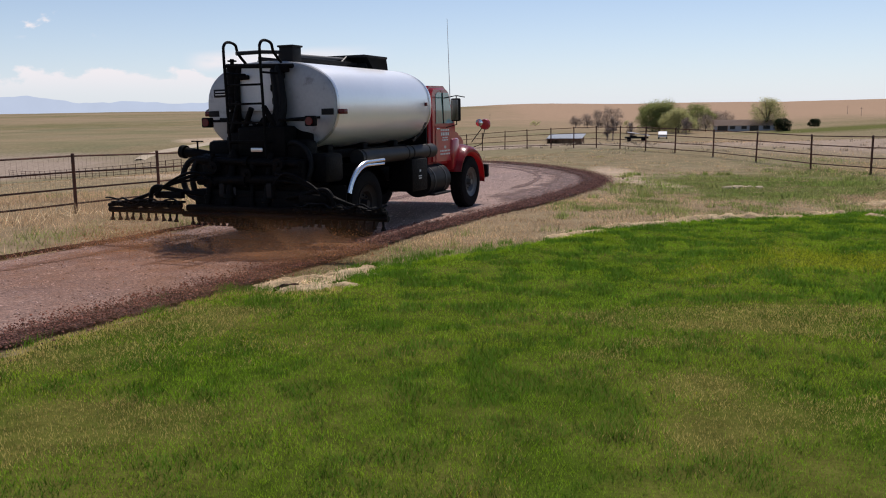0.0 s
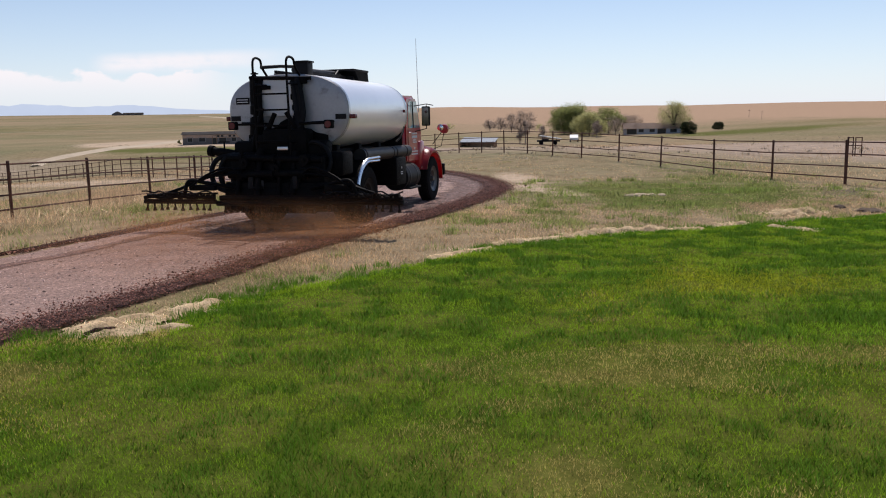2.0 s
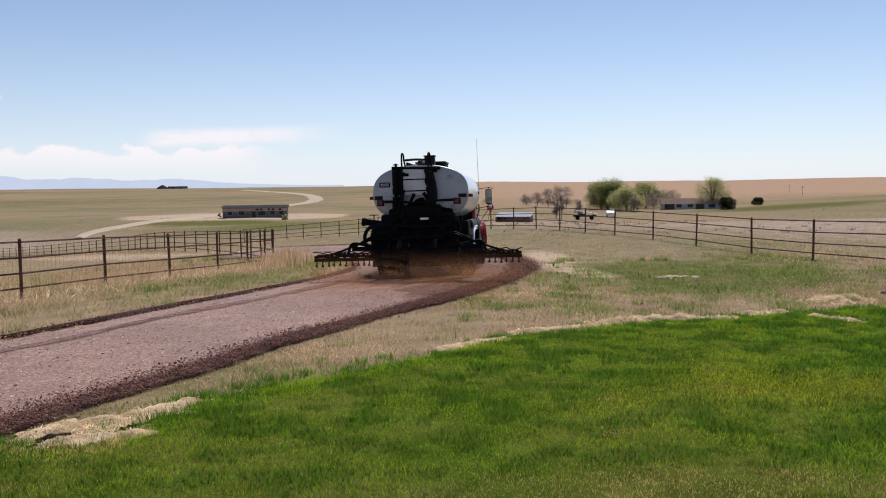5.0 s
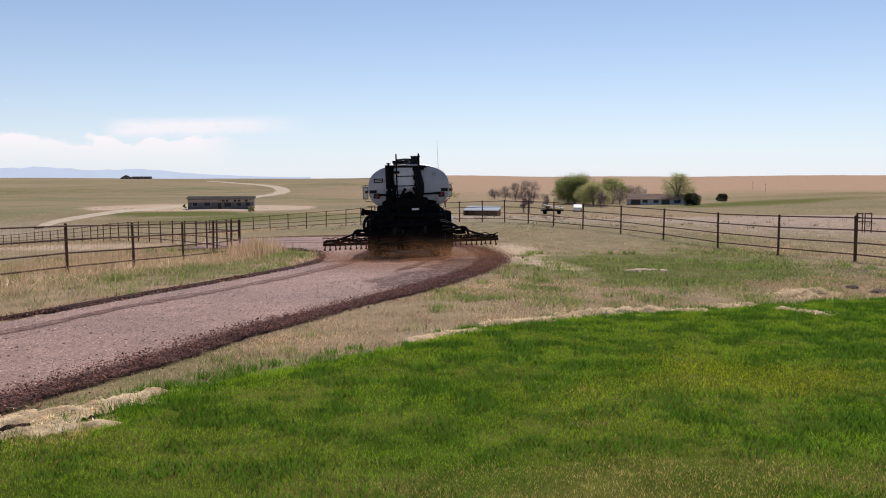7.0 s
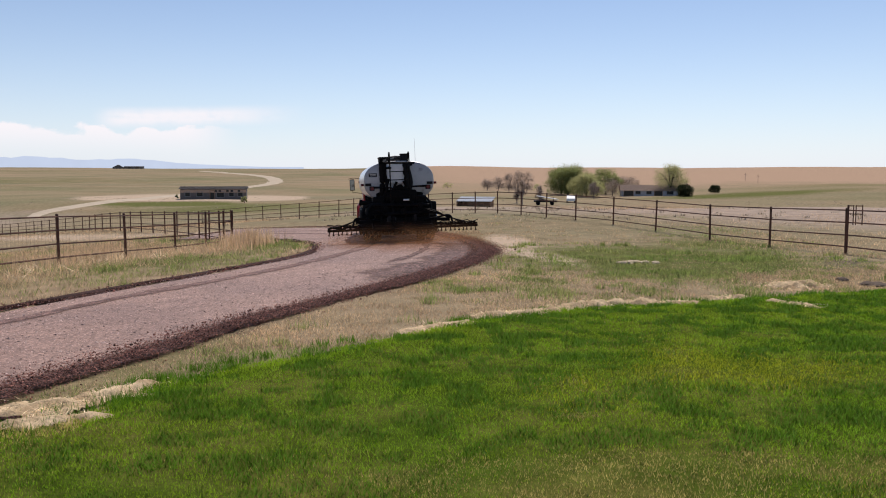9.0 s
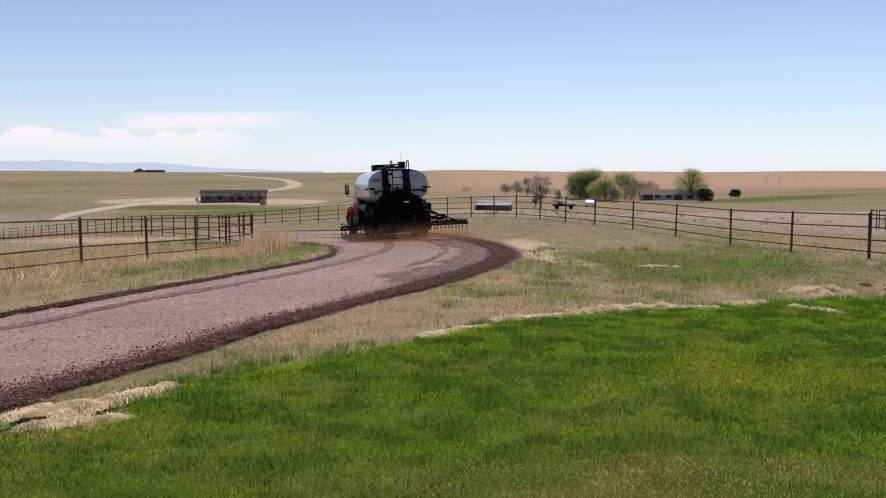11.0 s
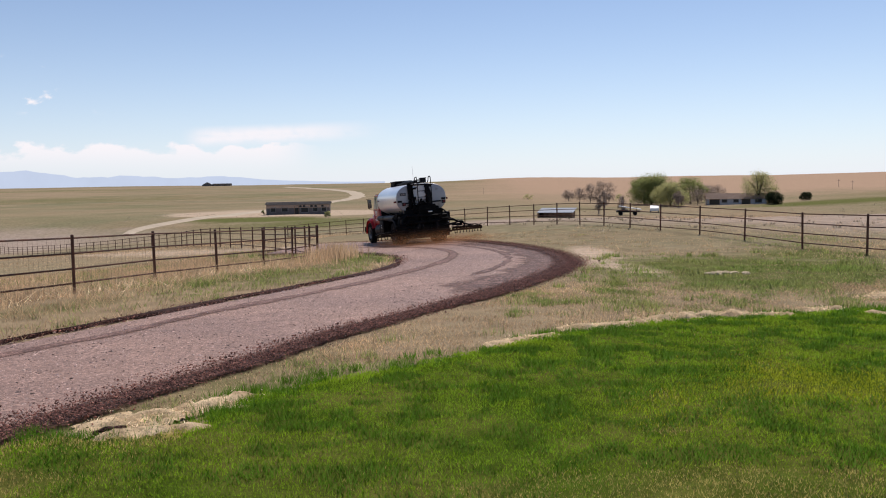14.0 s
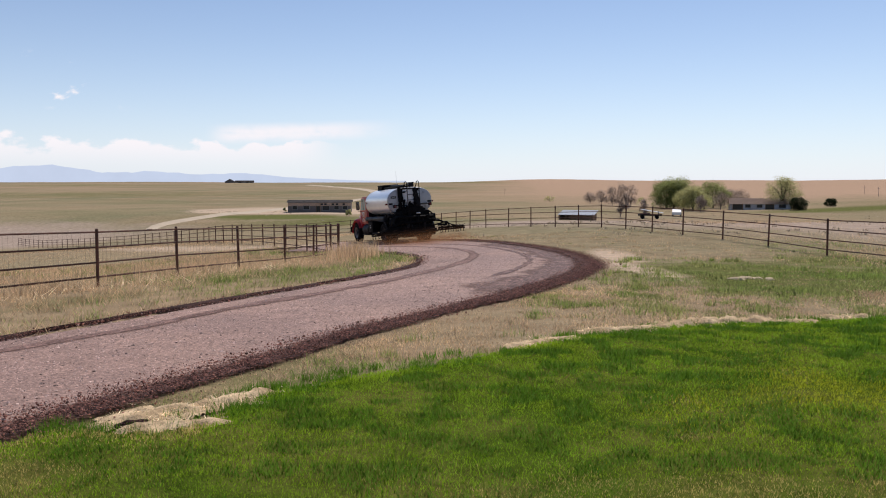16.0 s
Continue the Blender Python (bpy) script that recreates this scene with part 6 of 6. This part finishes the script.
    blades("cut_straw", x, y, .035 + .03 * rng.random(len(x)), rng.uniform(.004, .022, len(x)), np.full(len(x), .011), rng.uniform(2, 6, len(x)), M_straw, rng, "pale straw strewn over loose soil at the lawn edge", "straw")
    # thin dry cover of the pasture beyond the fences
    x, y = scatter(rng, 150000, -60, 46, 14, 95, 1.5)
    ok = ((x < np.interp(y, ny, nx, right=-9)) | (x > 13.5)) & (fine(x * .4, y * .5) + .5 * broad(x, y) + rng.normal(0, .2, len(x)) > -.15) & (near_seg(x, y, RR[::6]) > 2)
    x, y = x[ok], y[ok]
    blades("pasture_grass", x, y, 0, rng.uniform(.03, .13, len(x)), .003 + .0005 * y, rng.uniform(.2, 1.4, len(x)), M_dry, rng, "thin dry grass over the pasture", "grass", .3)
    # grey brush dotted over the far pasture
    qx, qy = rng.uniform(-90, 95, 3400), 42 + 190 * rng.random(3400) ** 1.5
    ok = (broad(qx * .3, qy * .3) + .5 * (qx > 8) + rng.normal(0, .2, len(qx)) > .15) & (near_seg(qx, qy, RR[::6]) > 3) & (near_seg(qx, qy, FAR_DRIVE) > 4)
    x, y = tufts(rng, qx[ok], qy[ok], 12, .2)
    blades("sage_brush", x, y, 0, rng.uniform(.05, .18, len(x)), np.full(len(x), .09), rng.uniform(.1, 1.0, len(x)), M_brush, rng, "low grey-brown brush dotting the pasture", "brush")


vegetation()


def soil_mound(line, half, tallness, seed):
    """A low ragged heap of loose soil along a line."""
    pts = edge(line, 8)
    xs, ys = np.array(pts).T
    X, Y = np.meshgrid(np.arange(xs.min() - half * 2, xs.max() + half * 2, .035), np.arange(ys.min() - half * 2, ys.max() + half * 2, .035))
    d = near_seg(X.ravel(), Y.ravel(), pts).reshape(X.shape)
    n1 = np.array([noise.fractal(Vector((a * 5.5, b * 5.5, seed)), 1, 2, 4) for a, b in zip(X.flat, Y.flat)]).reshape(X.shape)
    n2 = np.array([noise.noise(Vector((a * 22, b * 22, seed))) for a, b in zip(X.flat, Y.flat)]).reshape(X.shape)
    f = .85 - d / half + 1.25 * n1
    Z = land(X, Y) + .045 + tallness * np.clip(f, -1.5, 1.1) * .7 + .012 * n2 * np.clip(f, 0, 1)
    r, c = X.shape
    faces = [(i * c + j, i * c + j + 1, (i + 1) * c + j + 1, (i + 1) * c + j) for i in range(r - 1) for j in range(c - 1) if f[i:i + 2, j:j + 2].max() > -.5]
    used = sorted({v for q in faces for v in q})
    at = {v: k for k, v in enumerate(used)}
    P = np.c_[X.ravel(), Y.ravel(), Z.ravel()][used]
    ob = new("soil_mound", raw("soil_mound", P, [tuple(at[v] for v in q) for q in faces], M_mat, True))
    return tagged(ob, "low ragged heap of pale sandy soil at the lawn edge", "mound", group="soil mounds")


for k, ridge in enumerate(SOIL_RIDGES):
    soil_mound(*ridge, 3.0 + 5 * k)


def lump(name, label, category, x, y, r, h, mat, seed, flat=.7):
    """A low uneven heap."""
    bm = bmesh.new()
    bmesh.ops.create_icosphere(bm, subdivisions=3, radius=1.0)
    for v in bm.verts:
        k = 1 + .35 * noise.noise(v.co * 1.7 + Vector((seed, 0, 0))) + .15 * noise.noise(v.co * 5 + Vector((0, seed, 0)))
        v.co = Vector((v.co.x * r * k, v.co.y * r * flat * k, v.co.z * h * k))
    ob = part(name, bm, mat)
    ob.matrix_basis = pose(x, y, height(x, y) + h * .15, 0, 0, seed * 40)
    return tagged(ob, label, category)


# Dark-coloured lump in place of a hole: the burrow's inner shade is its colour.
lump("burrow_mouth", "dark lump for the shaded mouth of a burrow in the sandy heap", "burrow", -1.52, 8.66, .16, .075, M_berm, 0.2, .45)
for k, (x, y, r) in enumerate(((6.95, 21.6, .22), (7.2, 21.85, .26), (7.45, 21.7, .2), (7.68, 21.6, .16))):
    lump("pale_rock", "pale flat rock half sunk in the grass", "rock", x, y, r * .85, .055, M_rock, 4 + k)


def gate_latch(x, y):
    g = tagged(new("metal_frame"), "small rusty metal frame fixed by the fence", "frame")
    g.matrix_basis = pose(x, y, height(x, y), 0, 0, -25)
    for dx, lo in ((-.05, -.2), (.08, .80), (.14, .80), (.30, .80)):
        bm = bmesh.new()
        bm_cyl(bm, (dx, 0, lo), (dx, 0, 1.34), .014 if lo > 0 else .026, 8)
        part("upright", bm, M_pipe, g)
    for x0, x1 in ((-.05, .09), (.13, .31)):
        for z in (.86, 1.10, 1.32):
            bm = bmesh.new()
            bm_cyl(bm, (x0, 0, z), (x1, 0, z), .013, 8)
            part("bar", bm, M_pipe, g)
    bm = bmesh.new()
    bm_cyl(bm, (.07, .01, 1.10), (.15, .01, 1.10), .011, 8)
    part("hinge", bm, M_pipe, g)


gate_latch(13.9, 24.42)


def wire_tangle(x, y):
    """A loose coil of old fence wire left in the grass."""
    t = tagged(new("wire_coil"), "loose tangle of pale old fence wire in the grass", "wire")
    t.matrix_basis = pose(x, y, height(x, y), 0, 0, 15)
    rng = random.Random(12)
    for k in range(9):
        a, r = rng.uniform(0, 6.28), rng.uniform(.10, .28)
        c = (rng.uniform(-.5, .5), rng.uniform(-.3, .3), .05)
        bm = bmesh.new()
        bm_tube(bm, curve_pts([(c[0] + r * 1.5 * math.cos(a + q), c[1] + r * math.sin(a + q), max(.01, c[2] + rng.uniform(0, .22))) for q in (0, .9, 1.8, 2.8, 3.7, 4.6, 5.5)], 5), .003, 5)
        part("wire_loop", bm, M_twig, t)


wire_tangle(11.6, 19.9)
lump("sod_clump", "dark upturned clump of sod at the lawn edge", "sod", 10.25, 17.95, .14, .06, M_bark, 7)
lump("sod_clump", "dark upturned clump of sod at the lawn edge", "sod", 10.4, 17.1, .26, .07, M_bark, 8)


motions()
